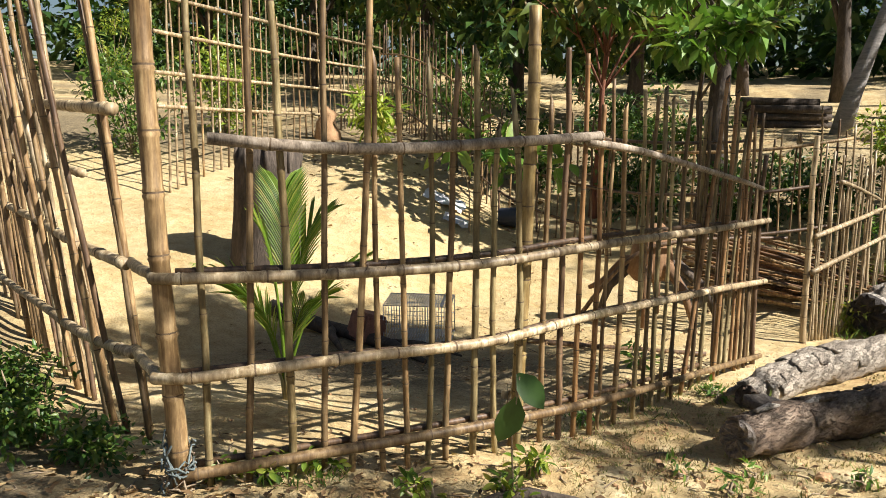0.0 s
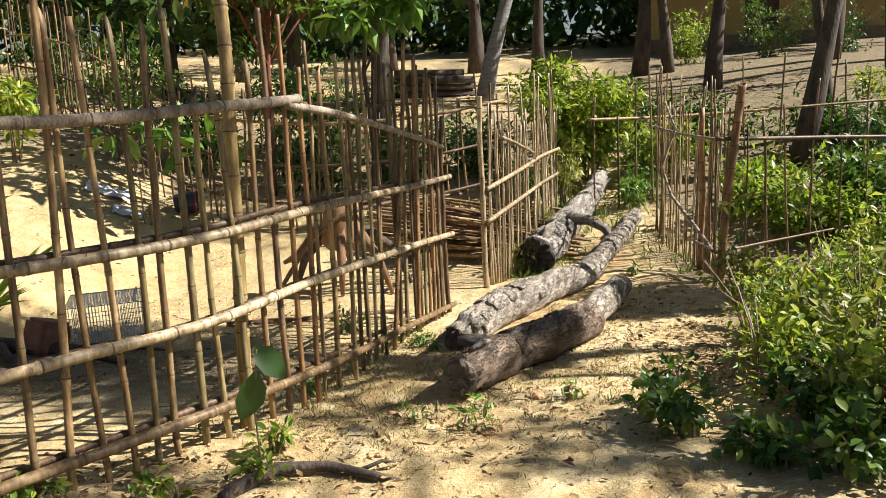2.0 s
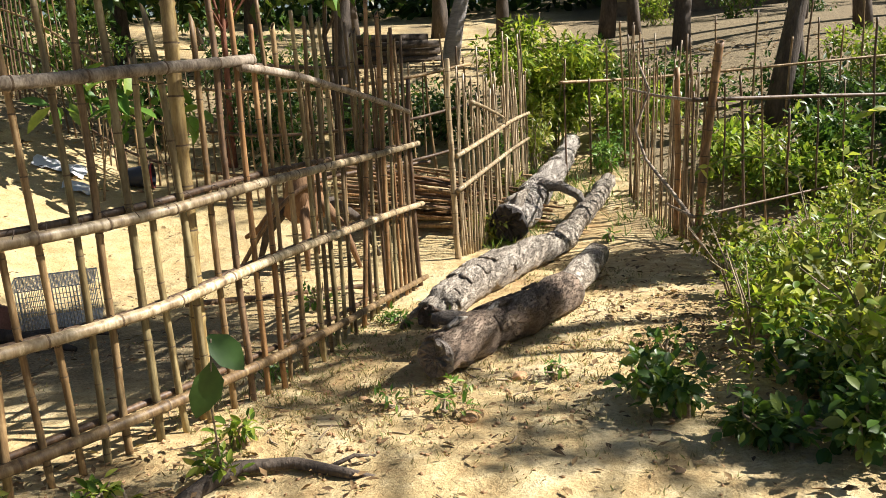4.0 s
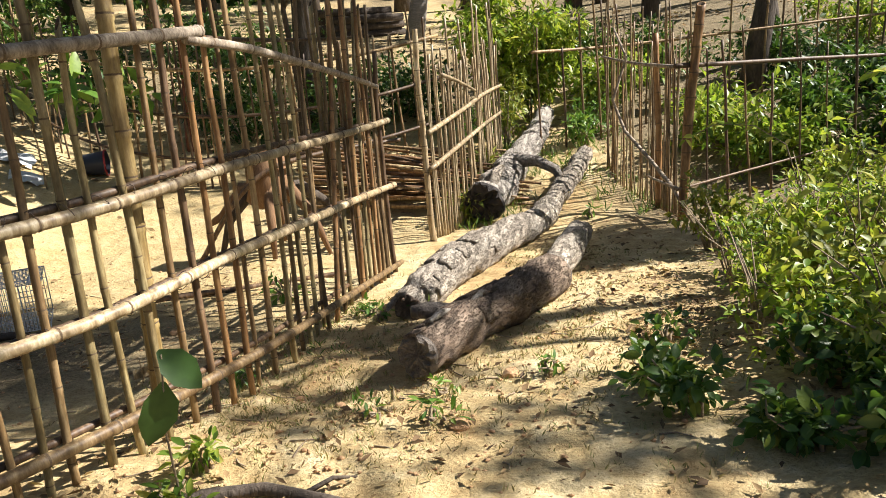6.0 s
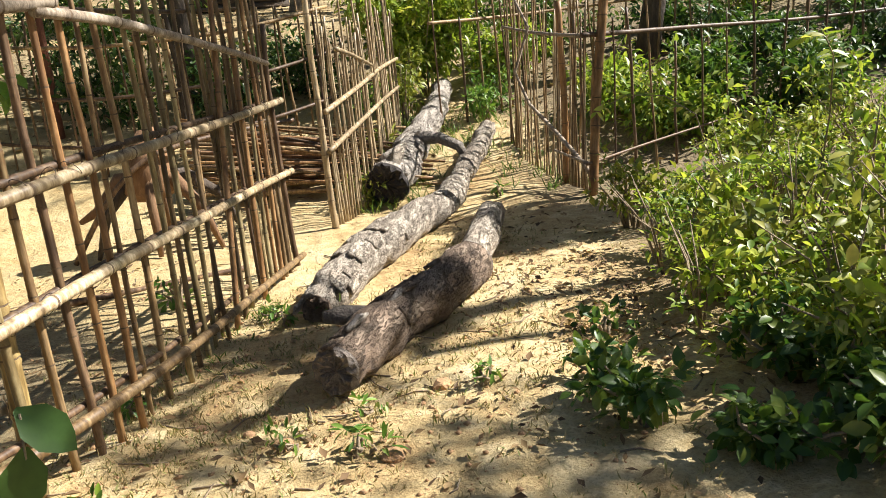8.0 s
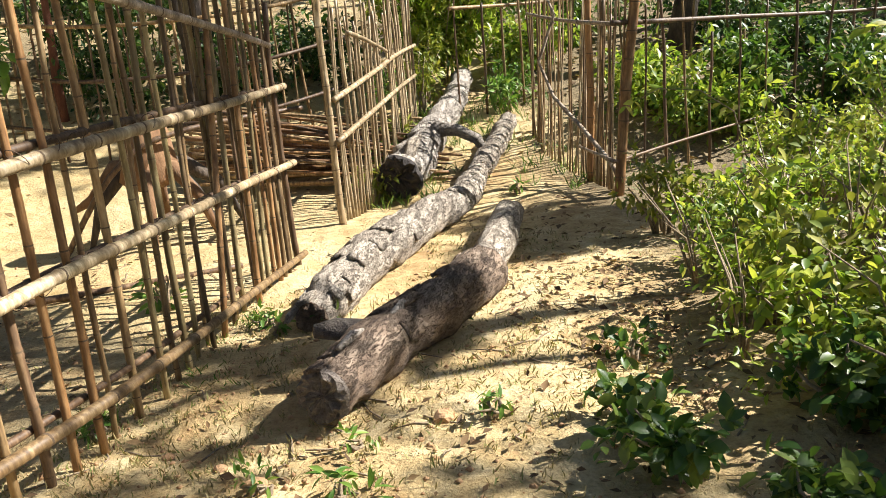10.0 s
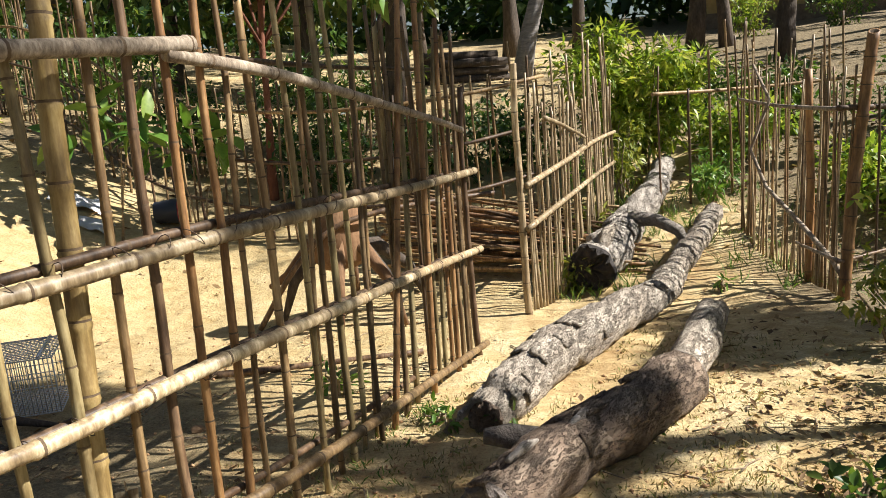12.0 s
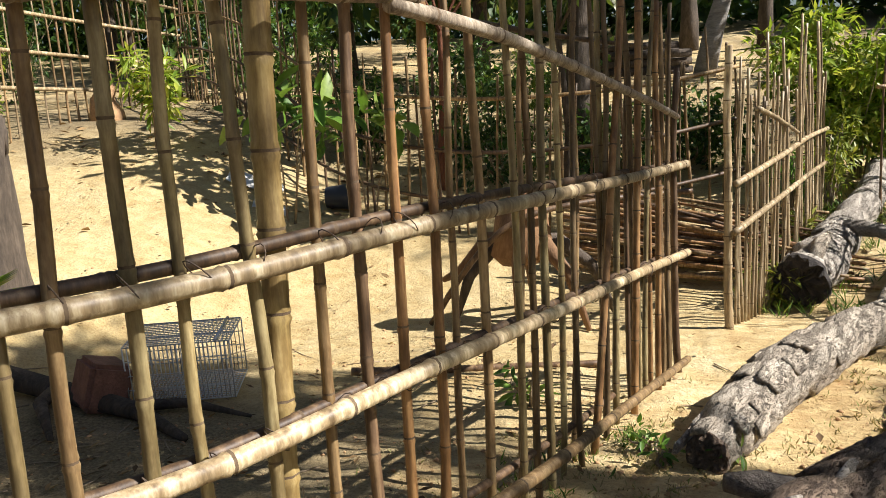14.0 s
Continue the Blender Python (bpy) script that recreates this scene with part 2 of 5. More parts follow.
def height(x, y):
    """The lie of the land: down along the path, then up a bank all round."""
    d = math.hypot(x - 0.3, y)
    yy = max(y, -4.0)
    base = -0.0787 * yy if yy < 7 else -0.551 - 0.03 * (min(yy, 10) - 7)
    left = smooth(-0.8, -3.5, x) if y > 0 else 0
    e = max(0.0, d - (8.0 - 2.3 * left))
    rise = (0.24 * e if e < 7 else 1.68 + 0.10 * (min(e, 40) - 7)) * smooth(-2, 3, y)
    return base + rise * (0.5 + 0.5 * min(1, e))


def ground(x, y):
    near = 1 - smooth(10, 16, math.hypot(x, y))
    rough = 0.05 * noise.noise((x * 0.9, y * 0.9, 3.1)) + 0.03 * noise.noise((x * 2.6, y * 2.6, 7.7)) + 0.014 * noise.noise((x * 7, y * 7, 1.2)) + 0.006 * noise.noise((x * 17, y * 17, 4.2))
    return height(x, y) + rough * near + 0.15 * (1 - near) * noise.noise((x * 0.25, y * 0.25, 5.5))


def mesh_object(name, verts, faces, mats, parent=None, label="", smooth_faces=True, slots=None):
    me = bpy.data.meshes.new(name)
    me.from_pydata(verts, [], faces)
    for m in mats:
        me.materials.append(m)
    if slots is not None:
        me.polygons.foreach_set("material_index", slots)
    if smooth_faces:
        me.polygons.foreach_set("use_smooth", [True] * len(me.polygons))
    ob = new(name, me)
    if parent is not None:
        attach(ob, parent)
    if label:
        ob["label"] = label
    return ob


def attach(ob, parent):
    ob.parent = parent
    m = Matrix.Translation(parent.location)
    if parent.parent is not None:
        m = parent.matrix_basis.copy()
    ob.matrix_parent_inverse = m.inverted()


def part(name, bm, material, parent, label=""):
    me = bpy.data.meshes.new(name)
    bm.to_mesh(me)
    bm.free()
    me.materials.append(material)
    ob = new(name, me)
    attach(ob, parent)
    if label:
        ob["label"] = label
    return ob


def thing(name, x, y, z, label, category, group="", kind=""):
    ob = new(name)
    ob.location = (x, y, z)
    ob.empty_display_size = 0.1
    return tagged(ob, label, category, group, kind)


def frames_along(pts):
    """Two side vectors at each point of a path."""
    out, side = [], None
    for i, p in enumerate(pts):
        d = (pts[min(i + 1, len(pts) - 1)] - pts[max(i - 1, 0)]).normalized()
        if side is None:
            side = d.orthogonal().normalized()
        side = (side - d * side.dot(d)).normalized()
        out.append((side, d.cross(side)))
    return out


def tube_data(pts, radii, seg=8, wobble=0.0, seed=0, cap=True):
    """A skinned path: verts and faces of a closed tube."""
    pts = [Vector(p) for p in pts]
    verts, faces = [], []
    for i, (p, (a, b)) in enumerate(zip(pts, frames_along(pts))):
        for k in range(seg):
            w = 2 * math.pi * k / seg
            r = radii[i]
            v = a * math.cos(w) + b * math.sin(w)
            if wobble:
                q = p + v * r
                r *= 1 + wobble * noise.noise((q.x * 6 + seed, q.y * 6, q.z * 6)) + wobble * 0.6 * noise.noise((q.x * 19, q.y * 19 + seed, q.z * 19)) - wobble * 0.7 * max(0.0, noise.noise((q.x * 34 + seed, q.y * 34, q.z * 34)))
            verts.append(p + v * r)
    n = len(pts)
    for i in range(n - 1):
        for k in range(seg):
            faces.append((i * seg + k, i * seg + (k + 1) % seg, (i + 1) * seg + (k + 1) % seg, (i + 1) * seg + k))
    if cap:
        faces.append(tuple(reversed(range(seg))))
        faces.append(tuple(range((n - 1) * seg, n * seg)))
    return verts, faces


def tube(name, pts, radii, mat, parent=None, seg=8, wobble=0.0, seed=0, label="", cap=True):
    v, f = tube_data(pts, radii, seg, wobble, seed, cap)
    return mesh_object(name, v, f, [mat], parent, label)


def cane(name, p, q, r0, r1, parent, mat, rng, joint=0.26, bend=0.012, cut=0.0, label="", seg=8, mids=()):
    """A bamboo pole from p to q through mids, with swollen joints, a slight bow and, if cut, a slanting hollow end."""
    p, q = Vector(p), Vector(q)
    stops = [p, *[Vector(m) for m in mids], q]
    lens = [(b - a).length for a, b in zip(stops, stops[1:])]
    length = sum(lens)
    d = (q - p).normalized()
    a = d.orthogonal().normalized()
    b = d.cross(a)
    ba, bb = rng.uniform(-bend, bend) * length, rng.uniform(-bend, bend) * length
    kink = rng.uniform(-1, 1) * bend * 0.5

    def at(s):
        rest = s
        for i, n in enumerate(lens):
            if rest <= n or i == len(lens) - 1:
                if mids:
                    # smooth through the mids
                    i0, i3 = max(i - 1, 0), min(i + 2, len(stops) - 1)
                    u = min(1.0, rest / n)
                    p0, p1, p2, p3 = stops[i0], stops[i], stops[i + 1], stops[i3]
                    base = 0.5 * (2 * p1 + (p2 - p0) * u + (2 * p0 - 5 * p1 + 4 * p2 - p3) * u * u + (3 * p1 - p0 - 3 * p2 + p3) * u ** 3)
                else:
                    base = stops[i].lerp(stops[i + 1], rest / n)
                break
            rest -= n
        u = s / length
        return base + a * (ba * math.sin(math.pi * u) + kink * math.sin(u * 17)) + b * (bb * math.sin(math.pi * u) + kink * math.cos(u * 13))

    ring = []
    s = 0.0
    nxt = rng.uniform(0.3, 1.0) * joint
    while s < length:
        ring.append((s, 1.0, 0))
        while nxt <= s:
            nxt += joint * rng.uniform(0.85, 1.15)
        if nxt < length - 0.03:
            w = 0.006 + r0 * 0.1
            ring += [(nxt - 2.6 * w, 0.97, 0), (nxt - w, 1.13, 0), (nxt, 1.0, 1), (nxt + w * 0.8, 1.09, 0), (nxt + 2.6 * w, 0.98, 0)]
            s = nxt + 0.5 * joint
        else:
            s = length
    ring.append((length, 1.0, 0))
    verts, faces, slots = [], [], []
    pts = [at(r[0]) for r in ring]
    for i, (c, (u, w)) in enumerate(zip(pts, frames_along(pts))):
        r = (r0 + (r1 - r0) * ring[i][0] / length) * ring[i][1]
        for k in range(seg):
            g = 2 * math.pi * k / seg
            v = c + (u * math.cos(g) + w * math.sin(g)) * r
            if cut and i == len(pts) - 1:
                v += d * cut * math.cos(g)
            verts.append(v)
    n = len(pts)
    for i in range(n - 1):
        for k in range(seg):
            faces.append((i * seg + k, i * seg + (k + 1) % seg, (i + 1) * seg + (k + 1) % seg, (i + 1) * seg + k))
            slots.append(ring[i][2])
    # a hollow end: the wall's thickness and a floor a little way down
    last = (n - 1) * seg
    top = len(verts)
    for depth, k_r in ((0.0, 0.74), (0.05, 0.72)):
        for k in range(seg):
            v = verts[last + k]
            c = pts[-1]
            verts.append(c + (v - c) * k_r - d * depth)
    for k in range(seg):
        k2 = (k + 1) % seg
        faces += [(last + k, last + k2, top + k2, top + k), (top + k, top + k2, top + seg + k2, top + seg + k)]
        slots += [0, 1]
    faces += [tuple(range(top + seg, top + 2 * seg)), tuple(reversed(range(seg)))]
    slots += [1, 0]
    return mesh_object(name, verts, faces, [mat, NODE], parent, label, True, slots)


def along(line, s):
    """The point s metres along a plan line, and its direction there."""
    for (x0, y0), (x1, y1) in zip(line, line[1:]):
        n = math.hypot(x1 - x0, y1 - y0)
        last = (x1, y1) == tuple(line[-1])
        if s <= n or last:
            return Vector((x0 + (x1 - x0) * s / n, y0 + (y1 - y0) * s / n)), Vector(((x1 - x0) / n, (y1 - y0) / n))
        s -= n



def leaves_data(n_rng, centres, dirs, ups, lengths, widths, fold=0.18, droop=0.15):
    """Pointed, folded leaves, eight faces each with a curved blade. All arrays of n rows."""
    n = len(centres)
    d = dirs / np.linalg.norm(dirs, axis=1, keepdims=True)
    s = np.cross(d, ups)
    s /= np.linalg.norm(s, axis=1, keepdims=True) + 1e-9
    u = np.cross(s, d)
    L, Wd = lengths[:, None], widths[:, None]
    rows = []
    for t, w in ((0.0, 0.06), (0.28, 0.42), (0.58, 0.46), (0.82, 0.26)):
        c = centres + d * L * t - u * L * droop * t * t
        rows += [c - s * Wd * w + u * Wd * fold * w * 2, c, c + s * Wd * w + u * Wd * fold * w * 2]
    rows.append(centres + d * L - u * L * droop)
    verts = np.stack(rows, 1).reshape(-1, 3)
    quad = []
    for r in range(3):
        a = 3 * r
        quad += [(a, a + 1, a + 4, a + 3), (a + 1, a + 2, a + 5, a + 4)]
    tri = [(9, 10, 12), (10, 11, 12)]
    faces = []
    base = (np.arange(n) * 13)
    q = (np.array(quad)[None] + base[:, None, None]).reshape(-1, 4)
    t3 = (np.array(tri)[None] + base[:, None, None]).reshape(-1, 3)
    return verts, q, t3


def leaves_simple(centres, dirs, ups, lengths, widths, fold=0.2, droop=0.12):
    """Folded leaves of four triangles, for crowns and far shrubs."""
    n = len(centres)
    d = dirs / (np.linalg.norm(dirs, axis=1, keepdims=True) + 1e-9)
    s = np.cross(d, ups)
    s /= np.linalg.norm(s, axis=1, keepdims=True) + 1e-9
    u = np.cross(s, d)
    L, Wd = lengths[:, None], widths[:, None]
    mid = centres + d * L * 0.45
    verts = np.stack([centres, mid - s * Wd * 0.5 + u * Wd * fold, mid, mid + s * Wd * 0.5 + u * Wd * fold, centres + d * L - u * L * droop], 1).reshape(-1, 3)
    tri = np.array([(0, 2, 1), (0, 3, 2), (1, 2, 4), (2, 3, 4)])
    t3 = (tri[None] + (np.arange(n) * 5)[:, None, None]).reshape(-1, 3)
    return verts, np.zeros((0, 4), int), t3


def fill_mesh(name, verts, quads, tris, mat, parent=None, label="", slots=None):
    me = bpy.data.meshes.new(name)
    nq, nt = len(quads), len(tris)
    me.vertices.add(len(verts))
    me.vertices.foreach_set("co", np.asarray(verts, float).ravel())
    me.loops.add(nq * 4 + nt * 3)
    me.loops.foreach_set("vertex_index", np.concatenate([np.ravel(quads), np.ravel(tris)]).astype(np.int32))
    me.polygons.add(nq + nt)
    starts = np.concatenate([np.arange(nq) * 4, nq * 4 + np.arange(nt) * 3])
    me.polygons.foreach_set("loop_start", starts.astype(np.int32))
    me.materials.append(mat)
    me.update(calc_edges=True)
    ob = new(name, me)
    if parent is not None:
        attach(ob, parent)
    if label:
        ob["label"] = label
    return ob


def clumps(g, centres, radii, per, flat=0.75):
    """Points scattered in and near the skin of many small clumps, with the way out of each."""
    out, ways = [], []
    for c, r in zip(centres, radii):
        v = g.normal(size=(per, 3))
        v /= np.linalg.norm(v, axis=1, keepdims=True)
        k = g.uniform(0.35, 1.0, (per, 1)) ** 0.6
        p = v * k * r
        p[:, 2] *= flat
        out.append(np.array(c) + p)
        ways.append(v)
    return np.concatenate(out), np.concatenate(ways)


def foliage(name, g, centres, radii, per, leaf, mat, parent, width=0.42, flat=0.75, down=0.25, fine=False, label=""):
    p, w = clumps(g, centres, radii, per, flat)
    n = len(p)
    dirs = w + g.normal(size=(n, 3)) * 0.6
    dirs[:, 2] -= down
    ups = np.tile((0.0, 0.0, 1.0), (n, 1)) + g.normal(size=(n, 3)) * 0.45
    L = leaf * g.uniform(0.6, 1.3, n)
    data = leaves_data(g, p, dirs, ups, L, L * width) if fine else leaves_simple(p, dirs, ups, L, L * width)
    return fill_mesh(name, *data, mat, parent, label)


# ---- ground ----
def stretch_axis(lo, hi, core_lo, core_hi, step, n_out):
    core = np.arange(core_lo, core_hi, step)
    a = core_lo - (core_lo - lo) * (np.linspace(1, 0, n_out, endpoint=False) ** 2.6)
    b = core_hi + (hi - core_hi) * (np.linspace(0, 1, n_out) ** 2.6)
    return np.concatenate([a, core, b])


def build_ground():
    xs = stretch_axis(-260, 260, -5.0, 6.0, 0.06, 45)
    ys = stretch_axis(-200, 320, 1.0, 10.0, 0.06, 45)
    nx = len(xs)
    verts = [(x, y, ground(x, y)) for y in ys for x in xs]
    j, i = np.mgrid[0:len(ys) - 1, 0:nx - 1]
    a = (j * nx + i).ravel()
    quads = np.stack([a, a + 1, a + nx + 1, a + nx], 1)
    ob = fill_mesh("ground", verts, quads, np.zeros((0, 3), int), SOIL)
    me = ob.data
    me.polygons.foreach_set("use_smooth", [True] * len(me.polygons))
    sand, litter = [], []
    for x, y, z in verts:
        wob = 0.7 * noise.noise((x * 0.8, y * 0.8, 9)) + 0.3 * noise.noise((x * 3, y * 3, 2))
        inside = smooth(-0.3, 0.6, (y - 3.2) * 0.52 - (x + 0.45) * 0.85)
        back = 1 - smooth(11.0, 14.5, math.hypot(x, y) + wob)
        sand.append(inside * back * smooth(4.4, 5.6, y + 0.5 * wob - 0.3 * x) + 0.6 * smooth(0.0, 0.4, wob) * smooth(13, 17, y))
        right = smooth(0.3, 1.1, (x - 2.0) - 0.30 * (y - 3.5) + 0.5 * wob)
        front = smooth(0.2, 1.0, 2.75 - y - 0.35 * (x + 1.5) + 0.5 * wob) * (1 - smooth(0.6, 1.6, x))
        far = smooth(10.5, 13, math.hypot(x, y) + 2 * wob) * (1 - 0.95 * smooth(-0.35, 0.2, wob) * smooth(12.5, 15, y + 2 * wob))
        outside = smooth(0.2, 0.8, -(x + 1.9) * 0.7 - (y - 3.0) * 0.72 + 0.3 * wob)
        # shade behind the front fence, painted into the soil as litter colour
        pen_shade = 0.95 * math.exp(-((x + 1.3) / 1.5) ** 4 - ((y - 4.95 + 0.25 * wob) / 0.85) ** 4)
        litter.append(min(1.0, max(right, 0.8 * front, far, outside, pen_shade)))
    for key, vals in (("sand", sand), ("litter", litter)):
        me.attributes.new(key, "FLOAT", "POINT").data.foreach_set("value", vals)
    return tagged(ob, "sandy yellow soil with dry litter, sloping down a path", "ground", kind="structure")


build_ground()

# ---- fences ----
FRONT = [(-1.359, 2.436), (-0.756, 2.784), (-0.226, 3.229), (0.182, 3.773), (0.548, 4.419), (0.921, 5.218), (1.348, 6.138)]
SIDE = [(-1.36, 2.43), (-1.88, 2.98), (-2.30, 3.24), (-2.75, 3.62), (-3.5, 4.22), (-4.6, 5.05), (-6.5, 6.5)]
LEAF_GATE = [(1.84, 7.03), (2.6, 8.15), (3.19, 9.16)]
RIGHT_PANEL = [(3.87, 6.38), (4.06, 7.10), (4.04, 7.50), (4.02, 7.90), (4.12, 8.45)]


def fence_post(fence, line, s, lean, tall, r, mat, rng, side=0.0, name="upright", cut=0.0, sway=0.02, top_r=0.8, tip=0.0):
    """An upright at s along the plan line; lean: how far its top stands on along the line; side: off the line, to the pen."""
    p, d = along(line, s)
    n = Vector((-d.y, d.x))
    z = ground(p.x, p.y)
    t = p + d * lean + n * (side + tip + rng.uniform(-sway, sway))
    p = p + n * side
    return cane(name, (p.x, p.y, z - 0.06), (t.x, t.y, z + tall), r, r * top_r, fence, mat, rng, cut=cut, joint=rng.uniform(0.2, 0.3), bend=0.008 if tall > 2.2 else 0.012)


def fence_rail(fence, line, stops, r0, r1, mat, rng, side=0.0, name="rail", joint=0.3, label="", extra=()):
    """A rail through (s, height) stops along the line."""
    pts = [Vector(e) for e in extra]
    for s, z in stops:
        p, d = along(line, s)
        n = Vector((-d.y, d.x))
        pts.append(Vector((p.x + n.x * side, p.y + n.y * side, z)))
    return cane(name, pts[0], pts[-1], r0, r1, fence, mat, rng, joint=joint, mids=pts[1:-1], bend=0.003, label=label, seg=10)


def ties(fence, line, stops, heights, rng, r):
    """A turn of wire round the rail beside each upright."""
    for s, z in zip(stops, heights):
        p, d = along(line, s)
        tilt = rng.uniform(0.5, 0.9) * rng.choice((-1, 1))
        pts = []
        for k in range(13):
            w = k / 12 * 2 * math.pi
            out, on = 0.040 + r * math.cos(w), tilt * r * math.sin(w)
            pts.append((p.x + d.x * on + d.y * out, p.y + d.y * on - d.x * out, z + r * math.sin(w)))
        tube("binding", pts, [0.0016] * len(pts), TIE, fence, 4)


rng = random.Random(5)
front_fence = thing("bamboo_fence", -1.41, 2.51, ground(-1.41, 2.51), "front fence of sun-dried bamboo uprights and lashed rails", "fence")
FRONT_NEAR = [(0.11, -0.03, 2.3), (0.27, 0.05, 2.3), (0.46, -0.06, 2.3), (0.60, 0.03, 2.25), (0.72, 0.12, 2.3), (0.88, -0.03, 1.87), (1.00, -0.04, 1.88), (1.10, 0.01, 1.86),
              (1.195, 0.05, 1.83), (1.34, 0.0, 1.91), (1.48, -0.01, 1.60), (1.625, -0.04, 1.77), (1.79, 0.04, 1.74), (1.925, 0.03, 2.03), (2.04, 0.03, 2.02), (2.19, 0.03, 1.80)]
FRONT_FAR = [(2.31, 0.06, 1.95), (2.48, 0.0, 1.82), (2.64, 0.0, 1.9), (2.80, 0.02, 1.88), (2.92, 0.03, 1.94), (3.03, 0.03, 1.87), (3.15, 0.12, 1.94), (3.28, 0.5, 2.05), (3.44, 0.16, 1.85), (3.55, 0.05, 1.83),
             (3.66, 0.16, 1.86), (3.83, 0.14, 2.0), (3.92, 0.02, 1.9), (4.02, 0.12, 1.95), (4.12, 0.18, 1.9), (4.25, 0.05, 1.94), (4.36, 0.1, 1.9), (4.46, 0.1, 1.92), (4.58, 0.02, 1.8)]
for s, lean, tall in FRONT_NEAR:
    fence_post(front_fence, FRONT, s, lean, tall, rng.uniform(0.0145, 0.0195), CANE_OLIVE if 1.2 < s < 1.7 else rng.choice((CANE, CANE_BROWN, CANE_RUST, CANE)) if s > 1.7 else rng.choice((CANE, CANE, CANE_OLIVE)), rng, cut=rng.choice((0.0, 0.03, -0.04)))
for s, lean, tall in FRONT_FAR:
    fence_post(front_fence, FRONT, s, lean, tall, rng.uniform(0.012, 0.018), rng.choice((CANE, CANE_RUST, CANE, CANE_OLIVE)), rng, side=rng.choice((0.0, 0.03)), cut=rng.choice((0.0, 0.02)))
fence_post(front_fence, FRONT, 0.0, -0.09, 2.4, 0.044, CANE, rng, name="corner_post", sway=0.0, top_r=0.9)
fence_post(front_fence, FRONT, 1.685, 0.10, 2.2, 0.034, CANE_GREEN, rng, side=0.085, name="inner_post", sway=0.0, top_r=0.9)
for s in (2.72, 3.20, 3.60, 3.97, 4.31):
    fence_post(front_fence, FRONT, s, rng.uniform(-0.08, 0.16), rng.uniform(1.5, 1.95), rng.uniform(0.010, 0.015), rng.choice((CANE, CANE_RUST, CANE, CANE_BROWN)), rng, side=0.055)
fence_post(front_fence, FRONT, 4.66, -0.06, 1.62, 0.021, CANE_BROWN, rng, name="end_post")
fence_rail(front_fence, FRONT, [(0.15, 1.30), (0.7, 1.25), (1.39, 1.268), (2.15, 1.30)], 0.026, 0.025, GREY_POLE, rng, -0.045, "top_rail", label="grey weathered pole")
fence_rail(front_fence, FRONT, [(2.05, 1.27), (2.5, 1.22), (3.03, 1.135), (3.6, 1.045), (4.1, 0.965), (4.52, 0.89)], 0.021, 0.016, GREY_POLE, rng, -0.04, "branch_rail", label="pale grey crooked branch")
fence_rail(front_fence, FRONT, [(2.15, 1.29), (3.1, 1.25), (4.62, 1.235)], 0.011, 0.009, CANE_BROWN, rng, 0.075, "thin_rail", label="thin dark stick")
RAIL_S = (0.0, 0.7, 1.39, 2.07, 2.81, 3.69, 4.70)
UPPER_Z, LOWER_Z, BOTTOM_Z = (0.74, 0.733, 0.733, 0.747, 0.726, 0.682, 0.638), (0.304, 0.341, 0.334, 0.353, 0.321, 0.253, 0.166), (-0.121, -0.068, -0.062, -0.109, -0.183, -0.292, -0.425)
for zs, name in ((UPPER_Z, "upper_rail"), (LOWER_Z, "lower_rail")):
    z0 = zs[0]
    bend_pts = [(-1.90, 2.90, z0 - 0.05), (-1.63, 2.60, z0 - 0.02), (-1.46, 2.44, z0), (-1.36, 2.375, z0)]
    fence_rail(front_fence, FRONT, list(zip(RAIL_S, zs))[1:], 0.026, 0.021, CANE_PALE, rng, -0.044, name, extra=bend_pts)
    fence_rail(front_fence, FRONT, [(q, z + 0.004) for q, z in zip(RAIL_S, zs)][:-1] + [(4.6, zs[-1])], 0.017, 0.014, CANE_BROWN, rng, 0.036, "inner_" + name)
fence_rail(front_fence, FRONT, list(zip(RAIL_S, BOTTOM_Z)), 0.026, 0.020, CANE, rng, -0.042, "bottom_rail")
fence_rail(front_fence, FRONT, [(q, z + 0.012) for q, z in zip(RAIL_S, BOTTOM_Z)][:-1], 0.016, 0.014, CANE_BROWN, rng, 0.042, "inner_bottom_rail")
for s, lean, tall in FRONT_NEAR[1:] + FRONT_FAR[::3]:
    for zs in (UPPER_Z, LOWER_Z):
        z = float(np.interp(s, RAIL_S, zs))
        ties(front_fence, FRONT, [s + lean * (z + 0.3) / (tall + 0.06)], [z], rng, 0.032)
_net = thing("torn_net", -1.37, 2.42, ground(-1.37, 2.42), "torn faded net and straw wound round a bamboo post", "net")
for k in range(26):
    w0, hh = rng.uniform(0, 6.3), rng.uniform(0.0, 0.26)
    pts = [(-1.37 + (0.05 + 0.03 * rng.random()) * math.cos(w0 + 0.5 * i), 2.42 + (0.05 + 0.03 * rng.random()) * math.sin(w0 + 0.5 * i), ground(-1.37, 2.42) + hh + 0.02 * rng.uniform(-1, 1) * i) for i in range(6)]
    tube("strand", pts, [0.005] * 6, BLUE_ROPE if k % 3 else TWIG, _net, 4)

